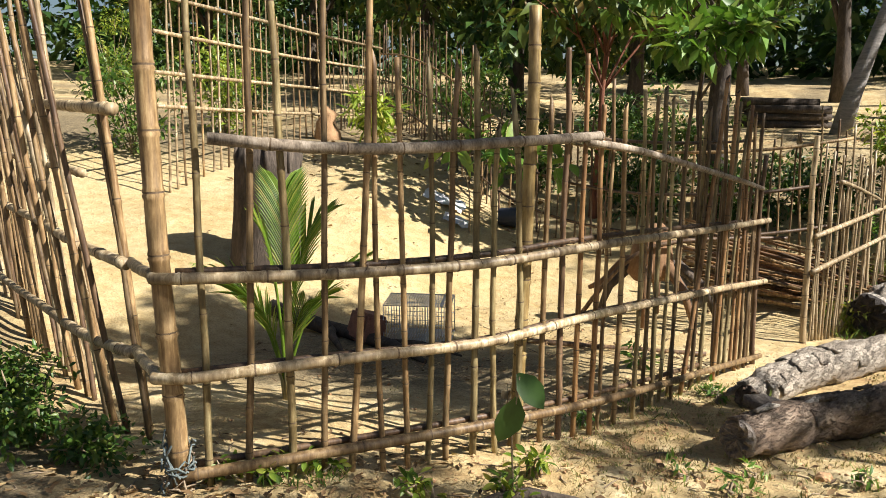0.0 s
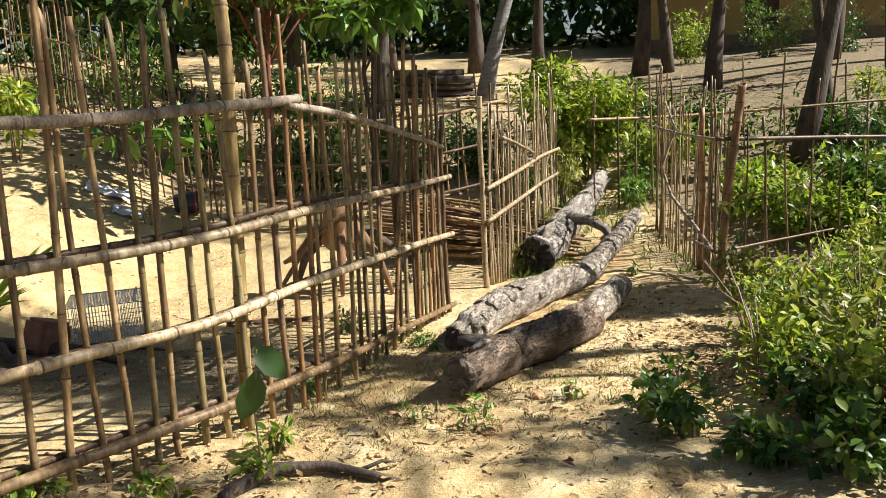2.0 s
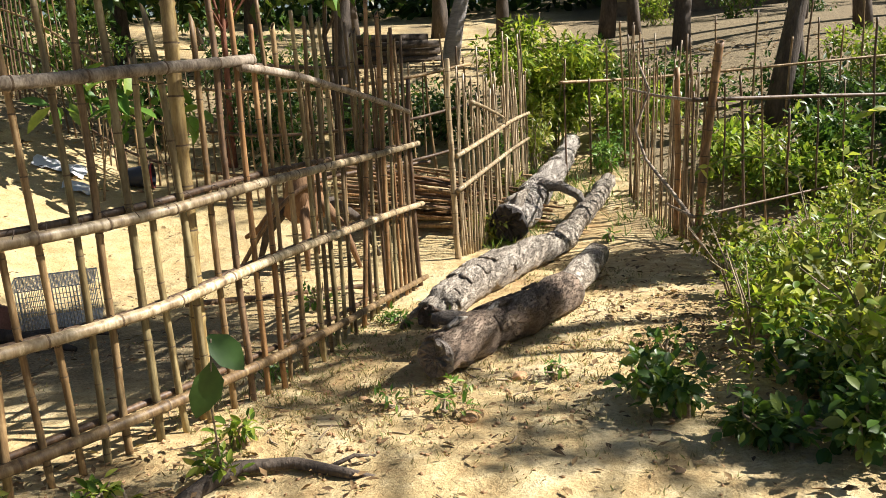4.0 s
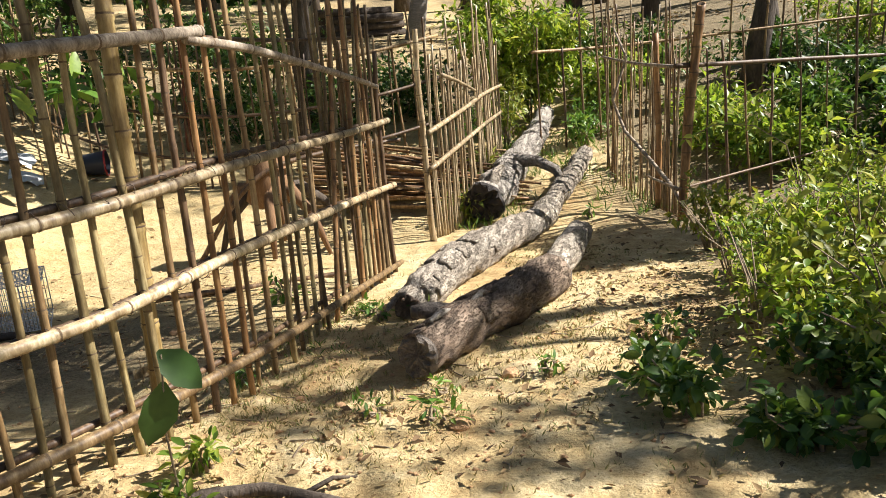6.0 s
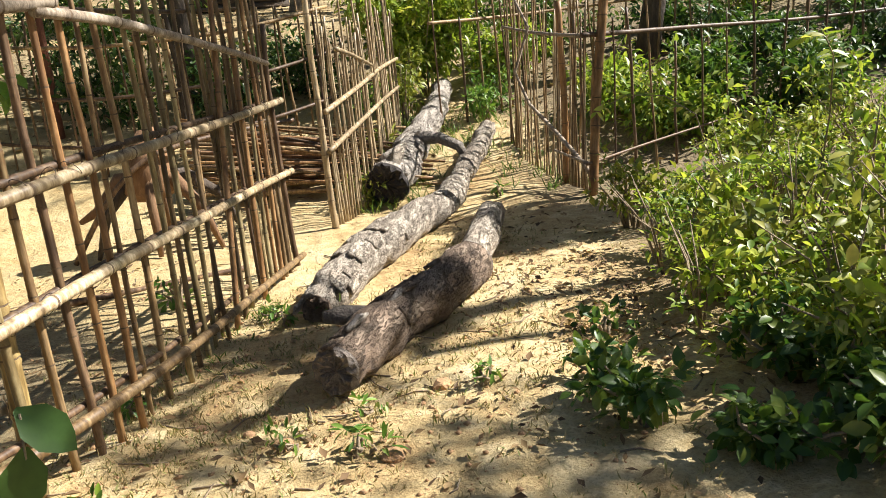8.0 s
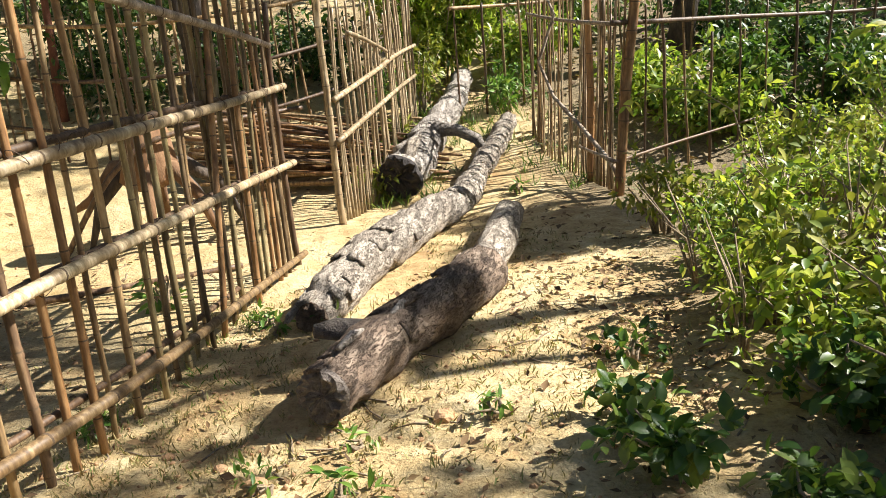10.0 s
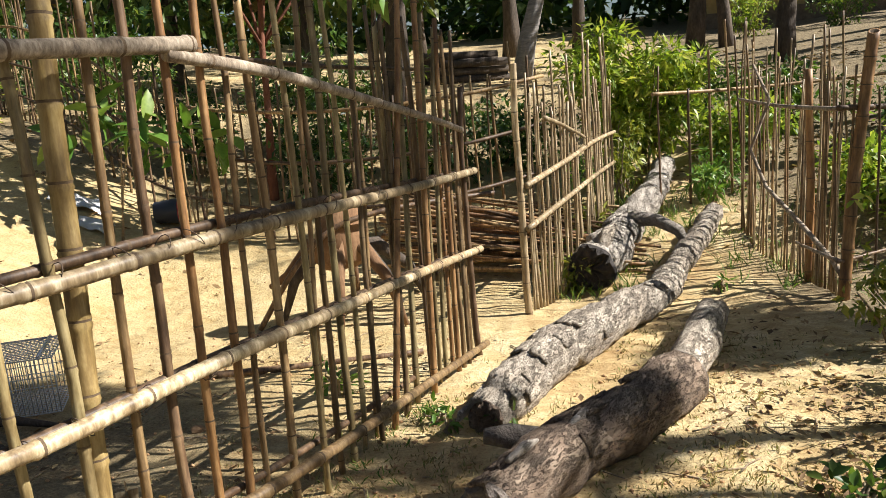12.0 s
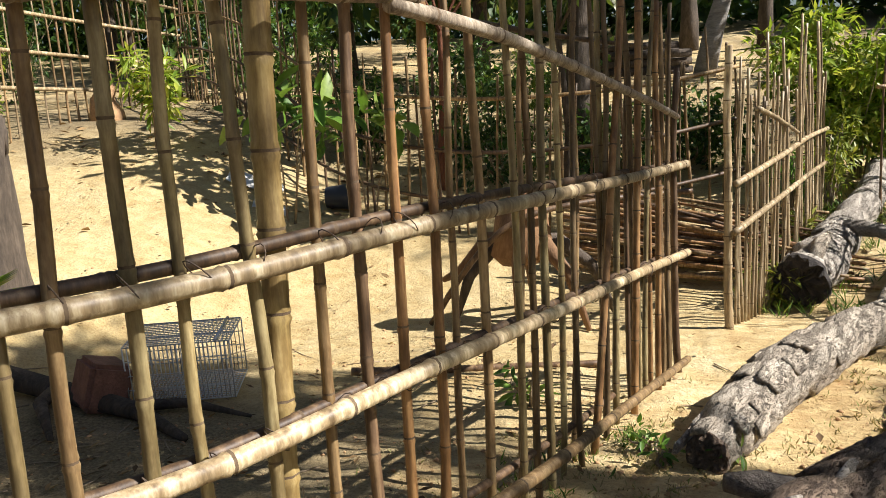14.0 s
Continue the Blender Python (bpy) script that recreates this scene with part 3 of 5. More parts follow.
side_fence = thing("bamboo_fence", -1.95, 3.08, ground(-1.95, 3.08), "side fence of leaning pale bamboo running back from the corner", "fence")
s = 0.74
while s < 5.6:
    lean = rng.uniform(0.2, 0.5) if s < 3 else rng.uniform(0.1, 0.4)
    fence_post(side_fence, SIDE, s, lean, rng.uniform(2.1, 2.6), rng.uniform(0.015, 0.023), rng.choice((CANE, CANE, CANE_PALE, CANE_BROWN)), rng, side=rng.uniform(-0.05, 0.05), sway=0.08, tip=0.22 if s < 2.5 else 0.12)
    s += rng.uniform(0.08, 0.17)
fence_rail(side_fence, SIDE, [(0.80, 1.42), (1.8, 1.45), (3.3, 1.5)], 0.033, 0.026, CANE_PALE, rng, 0.10, "top_rail")
fence_rail(side_fence, SIDE, [(1.45, 1.08), (2.2, 1.08), (3.6, 1.1)], 0.026, 0.02, CANE_PALE, rng, 0.05, "middle_rail")
fence_rail(side_fence, SIDE, [(0.66, 0.69), (1.5, 0.70), (2.6, 0.72), (4.2, 0.76), (6.0, 0.9)], 0.030, 0.024, CANE_PALE, rng, 0.10, "upper_rail")
fence_rail(side_fence, SIDE, [(0.66, 0.25), (1.5, 0.18), (2.6, 0.13), (4.3, 0.12), (6.0, 0.3)], 0.030, 0.024, CANE_PALE, rng, 0.09, "lower_rail")

gate_fence = thing("bamboo_gate", 1.84, 7.03, ground(1.84, 7.03), "opened gate leaf of pale thin canes on two crooked rails", "gate")
fence_post(gate_fence, LEAF_GATE, 0.0, -0.02, 1.80, 0.029, CANE_PALE, rng, name="gate_post", sway=0.0)
s = 0.12
while s < 2.5:
    fence_post(gate_fence, LEAF_GATE, s, rng.uniform(-0.06, 0.06), rng.choice((1.5, 1.62, 1.7, 1.75, 2.0)) - 0.08 * s + rng.uniform(-0.1, 0.1), rng.uniform(0.009, 0.015), CANE_PALE, rng, sway=0.03)
    s += rng.uniform(0.05, 0.08)
fence_rail(gate_fence, LEAF_GATE, [(0.02, 0.41), (0.9, 0.50), (1.7, 0.58), (2.52, 0.60)], 0.023, 0.017, CANE_PALE, rng, -0.035, "upper_rail")
fence_rail(gate_fence, LEAF_GATE, [(0.0, 0.10), (0.9, 0.20), (1.6, 0.27), (2.45, 0.31)], 0.023, 0.017, CANE_PALE, rng, -0.035, "lower_rail")
fence_rail(gate_fence, LEAF_GATE, [(0.45, 0.86), (0.8, 0.79), (1.38, 0.64)], 0.019, 0.013, CANE_PALE, rng, -0.03, "brace")

right_gate = thing("bamboo_gate", 3.97, 6.55, ground(3.97, 6.55), "gate panel of thin canes on a stout brown bamboo post", "gate")
fence_post(right_gate, RIGHT_PANEL, 0.0, 0.05, 1.76, 0.040, CANE_RUST, rng, name="gate_post", sway=0.0, top_r=0.95, cut=0.02, tip=-0.19)
fence_post(right_gate, RIGHT_PANEL, 0.78, 0.0, 1.6, 0.034, CANE_RUST, rng, name="middle_post", sway=0.0)
s = 0.1
while s < 1.95:
    tall = rng.uniform(1.45, 1.9) if s > 0.4 else rng.uniform(1.3, 1.6)
    fence_post(right_gate, RIGHT_PANEL, s, rng.uniform(-0.08, 0.06), tall, rng.uniform(0.007, 0.012), rng.choice((CANE, CANE_PALE)), rng, sway=0.05, tip=-0.06)
    s += rng.uniform(0.035, 0.06)
fence_rail(right_gate, RIGHT_PANEL, [(0.0, 0.79), (1.1, 0.79), (1.9, 0.84)], 0.017, 0.013, GREY_POLE, rng, 0.03, "upper_rail")
fence_rail(right_gate, RIGHT_PANEL, [(0.0, -0.22), (0.9, -0.26)], 0.016, 0.012, GREY_POLE, rng, 0.03, "lower_rail")
tube("brace", [(3.90, 6.45, -0.33), (3.93, 6.62, -0.26), (3.95, 7.05, -0.08), (3.95, 7.57, 0.15), (3.96, 7.85, 0.43), (4.0, 7.6, 0.84), (4.02, 7.9, 1.12)], [0.021, 0.020, 0.019, 0.018, 0.016, 0.013, 0.010], GREY_POLE, right_gate, 8, 0.12, 4, label="pale crooked branch")

RIGHT_LINE = [(3.90, 6.42), (5.2, 6.9), (7.2, 7.2), (11, 7.6)]
right_fence = thing("stick_fence", 5.2, 6.9, ground(5.2, 6.9), "open fence of thin sticks and long dark rails in undergrowth", "fence")
s = 0.3
while s < 6.5:
    fence_post(right_fence, RIGHT_LINE, s, rng.uniform(-0.1, 0.1), rng.uniform(1.1, 1.8), rng.uniform(0.009, 0.016), rng.choice((CANE_BROWN, CANE)), rng, sway=0.1)
    s += rng.uniform(0.22, 0.4)
fence_rail(right_fence, RIGHT_LINE, [(-0.1, 0.80), (1.2, 0.72), (3.4, 0.62), (6.5, 0.6)], 0.020, 0.015, CANE_BROWN, rng, -0.03)
fence_rail(right_fence, RIGHT_LINE, [(-0.1, -0.22), (1.2, -0.2), (2.6, -0.12)], 0.012, 0.010, CANE_BROWN, rng, -0.03, "low_rail")
FAR_RIGHT = [(3.5, 8.9), (5.0, 9.3), (8.0, 9.0), (12, 9.2)]
far_right_fence = thing("stick_fence", 5.0, 9.3, ground(5.0, 9.3), "second open stick fence behind the gate panel", "fence")
s = 0.1
while s < 7.5:
    fence_post(far_right_fence, FAR_RIGHT, s, rng.uniform(-0.1, 0.1), rng.uniform(1.1, 1.7), rng.uniform(0.010, 0.016), rng.choice((CANE_BROWN, CANE)), rng, sway=0.1)
    s += rng.uniform(0.16, 0.42)
fence_rail(far_right_fence, FAR_RIGHT, [(0.0, 0.93), (1.5, 0.90), (4.5, 0.98), (8.0, 1.1)], 0.018, 0.014, CANE, rng, -0.03)

BACK = [(2.7, 9.9), (1.5, 9.5), (0.0, 9.6), (-1.6, 10.6), (-3.0, 12.3), (-4.85, 15.2)]
back_fence = thing("bamboo_fence", -1.6, 10.6, ground(-1.6, 10.6), "shaded back fence of grey-brown canes with thin rails", "fence")
s = 0.05
while s < 10.2:
    tall = rng.uniform(1.35, 1.7) if s < 5 else rng.uniform(1.6, 2.0)
    fence_post(back_fence, BACK, s, rng.uniform(-0.08, 0.08), tall, rng.uniform(0.011, 0.018), rng.choice((CANE_BROWN, CANE, CANE, CANE)), rng, sway=0.06)
    s += rng.uniform(0.1, 0.19) if s < 5 else rng.uniform(0.15, 0.24)
for up in (0.35, 0.8, 1.3):
    st = []
    for s in (0.0, 1.3, 2.8, 4.4, 6.2, 8.2, 10.1):
        p, _d = along(BACK, s)
        st.append((s, ground(p.x, p.y) + up + rng.uniform(-0.04, 0.04)))
    fence_rail(back_fence, BACK, st, 0.020, 0.015, CANE_BROWN if up < 1 else CANE, rng, 0.04)

FAR_SIDE = [(-5.35, 8.3), (-5.22, 10.4), (-5.08, 12.6), (-4.85, 15.2)]
far_side_fence = thing("bamboo_fence", -5.2, 10.4, ground(-5.2, 10.4), "tall sunlit fence of pale canes on long white rails", "fence")
s = 0.05
while s < 6.9:
    p, _d = along(FAR_SIDE, s)
    fence_post(far_side_fence, FAR_SIDE, s, rng.uniform(-0.06, 0.06), 3.0 - ground(p.x, p.y) + rng.uniform(-0.15, 0.45), rng.uniform(0.012, 0.018), rng.choice((CANE, CANE_PALE, CANE)), rng, sway=0.05)
    s += rng.uniform(0.15, 0.24)
for zr in (2.80, 2.38, 1.90, 1.50):
    fence_rail(far_side_fence, FAR_SIDE, [(0.0, zr + 0.03), (2.1, zr), (4.3, zr - 0.02 + rng.uniform(-0.02, 0.02)), (6.9, zr - 0.03)], 0.025, 0.021, CANE_PALE, rng, -0.04)

# ---- logs ----
def log(name, pts, radii, mat, end_mat, label, seed, bark=0.16, seg=30, rings=16):
    """A fallen trunk: an uneven skin along a bent path and a splintered, hollowed end at each tip."""
    P = [Vector(p) for p in pts]
    fine, rad = [], []
    for i in range(len(P) - 1):
        p0, p1, p2, p3 = P[max(i - 1, 0)], P[i], P[i + 1], P[min(i + 2, len(P) - 1)]
        for k in range(rings):
            u = k / rings
            fine.append(0.5 * (2 * p1 + (p2 - p0) * u + (2 * p0 - 5 * p1 + 4 * p2 - p3) * u * u + (3 * p1 - p0 - 3 * p2 + p3) * u ** 3))
            rad.append(radii[i] + (radii[i + 1] - radii[i]) * u)
    fine.append(P[-1])
    rad.append(radii[-1])
    top = thing(name, P[0].x, P[0].y, ground(P[0].x, P[0].y), label, "log")
    rad = [r * (1 + 0.05 * math.sin(i * 0.4 + seed) + 0.03 * math.sin(i * 1.1)) for i, r in enumerate(rad)]
    v, f = tube_data(fine, rad, seg, bark, seed, cap=False)
    mesh_object("trunk", v, f, [mat], top)
    n = len(fine)
    for tip, ring0, way in (("broken_end", 0, (fine[0] - fine[1]).normalized()), ("far_end", (n - 1) * seg, (fine[-1] - fine[-2]).normalized())):
        ring = [v[ring0 + k] for k in range(seg)]
        c = sum(ring, Vector()) / seg
        r = random.Random(seed + ring0)
        verts, faces = list(ring), []
        for s_in, push in ((0.97, 0.03), (0.8, 0.035), (0.55, 0.03), (0.25, 0.022)):
            verts += [c + (q - c) * s_in + way * (push * (rad[0] / 0.12) * r.uniform(0.1, 1.3)) for q in ring]
        for a in range(4):
            for k in range(seg):
                k2 = (k + 1) % seg
                faces.append((a * seg + k, a * seg + k2, (a + 1) * seg + k2, (a + 1) * seg + k))
        verts.append(c + way * 0.015)
        faces += [(4 * seg + k, 4 * seg + (k + 1) % seg, len(verts) - 1) for k in range(seg)]
        mesh_object(tip, verts, faces, [end_mat], top, smooth_faces=False)
    return top


def bark_plates(top, pts, radii, n, mat, seed, spread_w=(0.2, 2.9)):
    """Lifted plates of bark, each a curved slab, over the upper side of a log."""
    r = random.Random(seed)
    P = [Vector(p) for p in pts]
    for k in range(n):
        i = r.randrange(len(P) - 1)
        a, b, ra, rb = P[i], P[i + 1], radii[i], radii[i + 1]
        d = (b - a).normalized()
        side = d.cross(Vector((0, 0, 1))).normalized()
        up = side.cross(d)
        u0, L = r.uniform(0.0, 0.85), r.uniform(0.07, 0.17)
        w0, ww, lift = r.uniform(*spread_w), r.uniform(0.35, 0.8), r.uniform(0.002, 0.009)
        verts, faces = [], []
        nu, nw = 5, 5
        for layer in (1, 0):
            for iu in range(nu):
                for iw in range(nw):
                    fu, fw = iu / (nu - 1), iw / (nw - 1)
                    edge = 0.02 * noise.noise((fu * 3 + k, fw * 3, seed))
                    s0 = u0 * (b - a).length + (fu - 0.5) * L + edge
                    w = w0 + (fw - 0.5) * ww * (1 + 0.4 * noise.noise((fu * 4, k, seed + 2)))
                    rr = ra + (rb - ra) * u0 + (lift + 0.006 * noise.noise((fu * 5 + k, fw * 5, 3))) * layer - 0.01 * (1 - layer) + 0.006 * abs(fw - 0.5) * layer
                    verts.append(a + d * s0 + (side * math.cos(w) + up * math.sin(w)) * rr)
        q = nu * nw
        for iu in range(nu - 1):
            for iw in range(nw - 1):
                c = iu * nw + iw
                faces += [(c, c + 1, c + nw + 1, c + nw), (q + c, q + c + nw, q + c + nw + 1, q + c + 1)]
        rim = [iw for iw in range(nw)] + [iu * nw + nw - 1 for iu in range(1, nu)] + [(nu - 1) * nw + iw for iw in range(nw - 2, -1, -1)] + [iu * nw for iu in range(nu - 2, 0, -1)]
        for c, e in zip(rim, rim[1:] + rim[:1]):
            faces.append((c, q + c, q + e, e))
        mesh_object("bark_plate", verts, faces, [mat], top)


log_near = log("fallen_log", [(1.00, 3.63, -0.185), (1.34, 4.03, -0.21), (1.69, 4.335, -0.23), (2.06, 4.74, -0.257)], [0.105, 0.12, 0.128, 0.130], BARK_BROWN, END_WOOD,
               "dark brown fallen log with charred splintered end on the path", 3, 0.13)
v, f = tube_data([(2.00, 4.66, -0.255), (2.20, 4.98, -0.27), (2.38, 5.29, -0.30), (2.60, 5.68, -0.335), (2.80, 6.04, -0.37)], [0.098, 0.105, 0.112, 0.108, 0.095], 20, 0.24, 8)
mesh_object("bleached_top", v, f, [BARK_PALE], log_near, "bleached pale upper trunk")
v, f = tube_data([(1.26, 4.02, -0.15), (1.14, 4.03, -0.12), (1.05, 4.04, -0.11)], [0.05, 0.042, 0.028], 12, 0.35, 4)
mesh_object("side_stub", v, f, [END_WOOD], log_near, "short splintered side stub")
for k in range(6):
    a = (1.08 + 0.14 * k, 3.72 + 0.145 * k, -0.082 + random.Random(k).uniform(-0.03, 0.03) - 0.02 * k)
    tube("bark_flake", [a, (a[0] + 0.07, a[1] + 0.08, a[2] + 0.004), (a[0] + 0.13, a[1] + 0.15, a[2] - 0.01)], [0.012, 0.02, 0.006], BARK_GREY, log_near, 5)

log_mid = log("fallen_log", [(1.15, 4.64, -0.30), (1.53, 5.23, -0.28), (2.15, 6.08, -0.35), (2.72, 6.76, -0.41), (3.17, 7.55, -0.44), (3.60, 8.10, -0.31), (3.93, 8.50, -0.18)],
              [0.09, 0.14, 0.13, 0.115, 0.105, 0.10, 0.095], BARK_PALE, BARK_BROWN, "long bleached grey log with cracked bark lying beside the darker one", 11, 0.2)

log_far = log("fallen_log", [(2.50, 7.62, -0.38), (2.78, 8.00, -0.31), (3.07, 8.45, -0.22), (3.54, 9.10, -0.07), (3.80, 9.55, 0.03), (4.05, 10.0, 0.14)],
              [0.19, 0.185, 0.16, 0.14, 0.125, 0.105], BARK_GREY, CHAR, "thick grey log with burnt black end and a crooked branch", 21, 0.14)
v, f = tube_data([(2.95, 8.30, -0.20), (3.10, 8.28, -0.13), (3.24, 8.12, -0.13), (3.38, 8.0, -0.22), (3.44, 7.95, -0.36)], [0.085, 0.07, 0.06, 0.05, 0.035], 12, 0.15, 31)
mesh_object("branch", v, f, [BARK_GREY], log_far, "crooked bare branch")
v, f = tube_data([(2.58, 7.60, -0.22), (2.68, 7.78, -0.14), (2.82, 8.0, -0.13)], [0.05, 0.06, 0.03], 10, 0.3, 5)
mesh_object("pale_splinter", v, f, [BARK_PALE], log_far, "pale torn splinter")

bark_plates(log_near, [(1.00, 3.63, -0.185), (1.34, 4.03, -0.21), (1.69, 4.335, -0.23), (2.06, 4.74, -0.257)], [0.108, 0.122, 0.13, 0.132], 16, BARK_BROWN, 41)
bark_plates(log_mid, [(1.15, 4.64, -0.30), (1.53, 5.23, -0.28), (2.15, 6.08, -0.35), (2.72, 6.76, -0.41)], [0.105, 0.142, 0.132, 0.117], 26, BARK_PALE, 43)
bark_plates(log_far, [(2.50, 7.62, -0.38), (2.78, 8.00, -0.31), (3.07, 8.45, -0.22)], [0.195, 0.19, 0.165], 10, BARK_GREY, 44)

ground_stick = thing("dead_branch", 0.2, 2.9, ground(0.2, 2.9), "brown dead branch lying on the bare soil", "branch")
tube("stick", [(-0.12, 2.56, -0.20), (-0.03, 2.68, -0.19), (0.08, 2.76, -0.185), (0.28, 2.74, -0.19), (0.47, 2.58, -0.185), (0.62, 2.47, -0.19)], [0.034, 0.033, 0.03, 0.024, 0.02, 0.012], TREE_BARK, ground_stick, 10, 0.15, 3)
tube("twig", [(0.40, 2.64, -0.18), (0.50, 2.68, -0.165), (0.58, 2.70, -0.19)], [0.01, 0.008, 0.004], TREE_BARK, ground_stick, 6)

# ---- the pen's contents ----
g = np.random.default_rng(11)


def wire_cage(x, y, turn):
    top = thing("wire_cage", x, y, ground(x, y), "old wire mesh cage lying on the sand beside a brick", "cage")
    m = Matrix.Translation((x, y, ground(x, y) + 0.05)) @ Matrix.Rotation(turn, 4, "Z") @ Matrix.Rotation(radians(4), 4, "X")
    w, d, h = 0.54, 0.36, 0.31

    def rod(name, a, b, r):
        ob = tube(name, [m @ Vector(a), m @ Vector(b)], [r, r], WIRE, top, 4)
        return ob
    for zz, nm in ((h, "top_mesh"), (0.0, "base_mesh")):
        v, f = [], []
        for k in range(27):
            for a, b in (((-w / 2 + w * k / 26, -d / 2, zz), (-w / 2 + w * k / 26, d / 2, zz)), ((-w / 2, -d / 2 + d * k / 26, zz + 0.003), (w / 2, -d / 2 + d * k / 26, zz + 0.003))):
                if b[0] == a[0] or k % 2 == 0:
                    tv, tf = tube_data([m @ Vector(a), m @ Vector(b)], [0.003] * 2, 4)
                    f += [tuple(i + len(v) for i in q) for q in tf]
                    v += tv
        mesh_object(nm, v, f, [WIRE], top)
    for sy in (-1, 1):
        v, f = [], []
        for k in range(25):
            xx = -w / 2 + w * k / 24
            tv, tf = tube_data([m @ Vector((xx, sy * d / 2, 0)), m @ Vector((xx, sy * d / 2, h))], [0.003] * 2, 4)
            f += [tuple(i + len(v) for i in q) for q in tf]
            v += tv
        for k in range(5):
            zz = h * k / 4
            tv, tf = tube_data([m @ Vector((-w / 2, sy * d / 2, zz)), m @ Vector((w / 2, sy * d / 2, zz))], [0.003] * 2, 4)
            f += [tuple(i + len(v) for i in q) for q in tf]
            v += tv
        mesh_object("side_mesh", v, f, [WIRE], top)
    for sx in (-1, 1):
        for sy in (-1, 1):
            rod("corner_wire", (sx * w / 2, sy * d / 2, 0), (sx * w / 2, sy * d / 2, h), 0.004)
        for zz in (0, h):
            rod("edge_wire", (sx * w / 2, -d / 2, zz), (sx * w / 2, d / 2, zz), 0.004)
    rod("handle", (0.2, -d / 2, h + 0.01), (0.2, d / 2, h + 0.01), 0.008)
    return top


wire_cage(-1.30, 5.84, radians(8))


def box_thing(name, x, y, z, size, turn, mat, label, category, tilt=0.0, bevel=0.012):
    bm = bmesh.new()
    bmesh.ops.create_cube(bm, size=1)
    bmesh.ops.scale(bm, vec=size, verts=bm.verts)
    bmesh.ops.bevel(bm, geom=bm.edges[:], offset=bevel, segments=2, affect="EDGES")
    for q in bm.verts:
        q.co += Vector((noise.noise(q.co * 9), noise.noise(q.co * 9 + Vector((5, 5, 5))), noise.noise(q.co * 9 + Vector((9, 1, 4))))) * 0.008
    me = bpy.data.meshes.new(name)
    bm.to_mesh(me)
    bm.free()
    me.materials.append(mat)
    ob = new(name, me)
    ob.matrix_world = Matrix.Translation((x, y, z + size[2] / 2 - 0.01)) @ Matrix.Rotation(turn, 4, "Z") @ Matrix.Rotation(tilt, 4, "Y")
    return tagged(ob, label, category)


box_thing("red_block", -1.70, 5.66, ground(-1.70, 5.66), (0.22, 0.30, 0.25), 0.75, BRICK, "dark red fired block leaning by the wire cage", "block", 0.3, 0.025)
box_thing("bamboo_offcut", -0.29, 4.32, ground(-0.29, 4.32), (0.075, 0.075, 0.13), 0.3, CANE_PALE, "short pale bamboo offcut standing in the pen", "offcut", 0, 0.04)


def stump(x, y, r, h):
    top = thing("tree_stump", x, y, ground(x, y), "tall dark weathered tree stump standing on sand", "stump")
    z = ground(x, y)
    pts = [(x, y, z - 0.1), (x, y, z + 0.08), (x + 0.01, y, z + h * 0.45), (x + 0.03, y, z + h * 0.8), (x + 0.04, y, z + h)]
    v, f = tube_data(pts, [r * 1.25, r * 1.08, r * 0.95, r * 0.98, r * 0.95], 22, 0.16, 7)
    mesh_object("trunk", v, f, [TREE_BARK], top)
    for k in range(9):
        w = k * 0.7 + 0.2
        a = Vector((x + 0.04 + r * 0.92 * math.cos(w), y + r * 0.92 * math.sin(w), z + h - 0.25))
        tube("bark_strip", [a, a + Vector((0.01 * math.cos(w), 0.01 * math.sin(w), 0.15)), a + Vector((0.0, 0.0, 0.24 + 0.02 * (k % 3)))], [0.02, 0.028, 0.015], TREE_BARK, top, 6, 0.3, k)
    return top


stump(-3.2, 6.9, 0.33, 1.2)


def dead_roots(x, y):
    z = ground(x, y)
    top = thing("dead_tree_stump", x, y, z, "upturned brown dead stump on splayed crooked roots", "stump")
    v, f = tube_data([(x + 0.13, y, z + 0.93), (x + 0.08, y, z + 0.88), (x, y, z + 0.74), (x - 0.02, y, z + 0.5), (x - 0.02, y, z + 0.42)], [0.06, 0.13, 0.19, 0.23, 0.14], 14, 0.25, 3)
    mesh_object("trunk", v, f, [RAW_WOOD], top)
    r = random.Random(8)
    for w, reach, up in ((3.3, 0.5, 0.0), (2.8, 0.62, 0.28), (4.6, 0.4, 0.0), (5.6, 0.55, 0.0), (0.3, 0.7, 0.0), (1.4, 0.5, 0.0), (6.1, 0.42, 0.1)):
        d = Vector((math.cos(w), math.sin(w), 0))
        a = Vector((x, y, z + 0.55))
        e = a + d * reach
        e.z = ground(e.x, e.y) + up + 0.01
        pts = [a, a + d * reach * 0.4 + Vector((0, 0, r.uniform(-0.02, 0.06))), a + d * reach * 0.75 - Vector((0, 0, 0.2)), e]
        tube("root", pts, [0.085, 0.06, 0.042, 0.02], RAW_WOOD if r.random() < 0.5 else TREE_BARK, top, 9, 0.2, r.random() * 9)
    return top


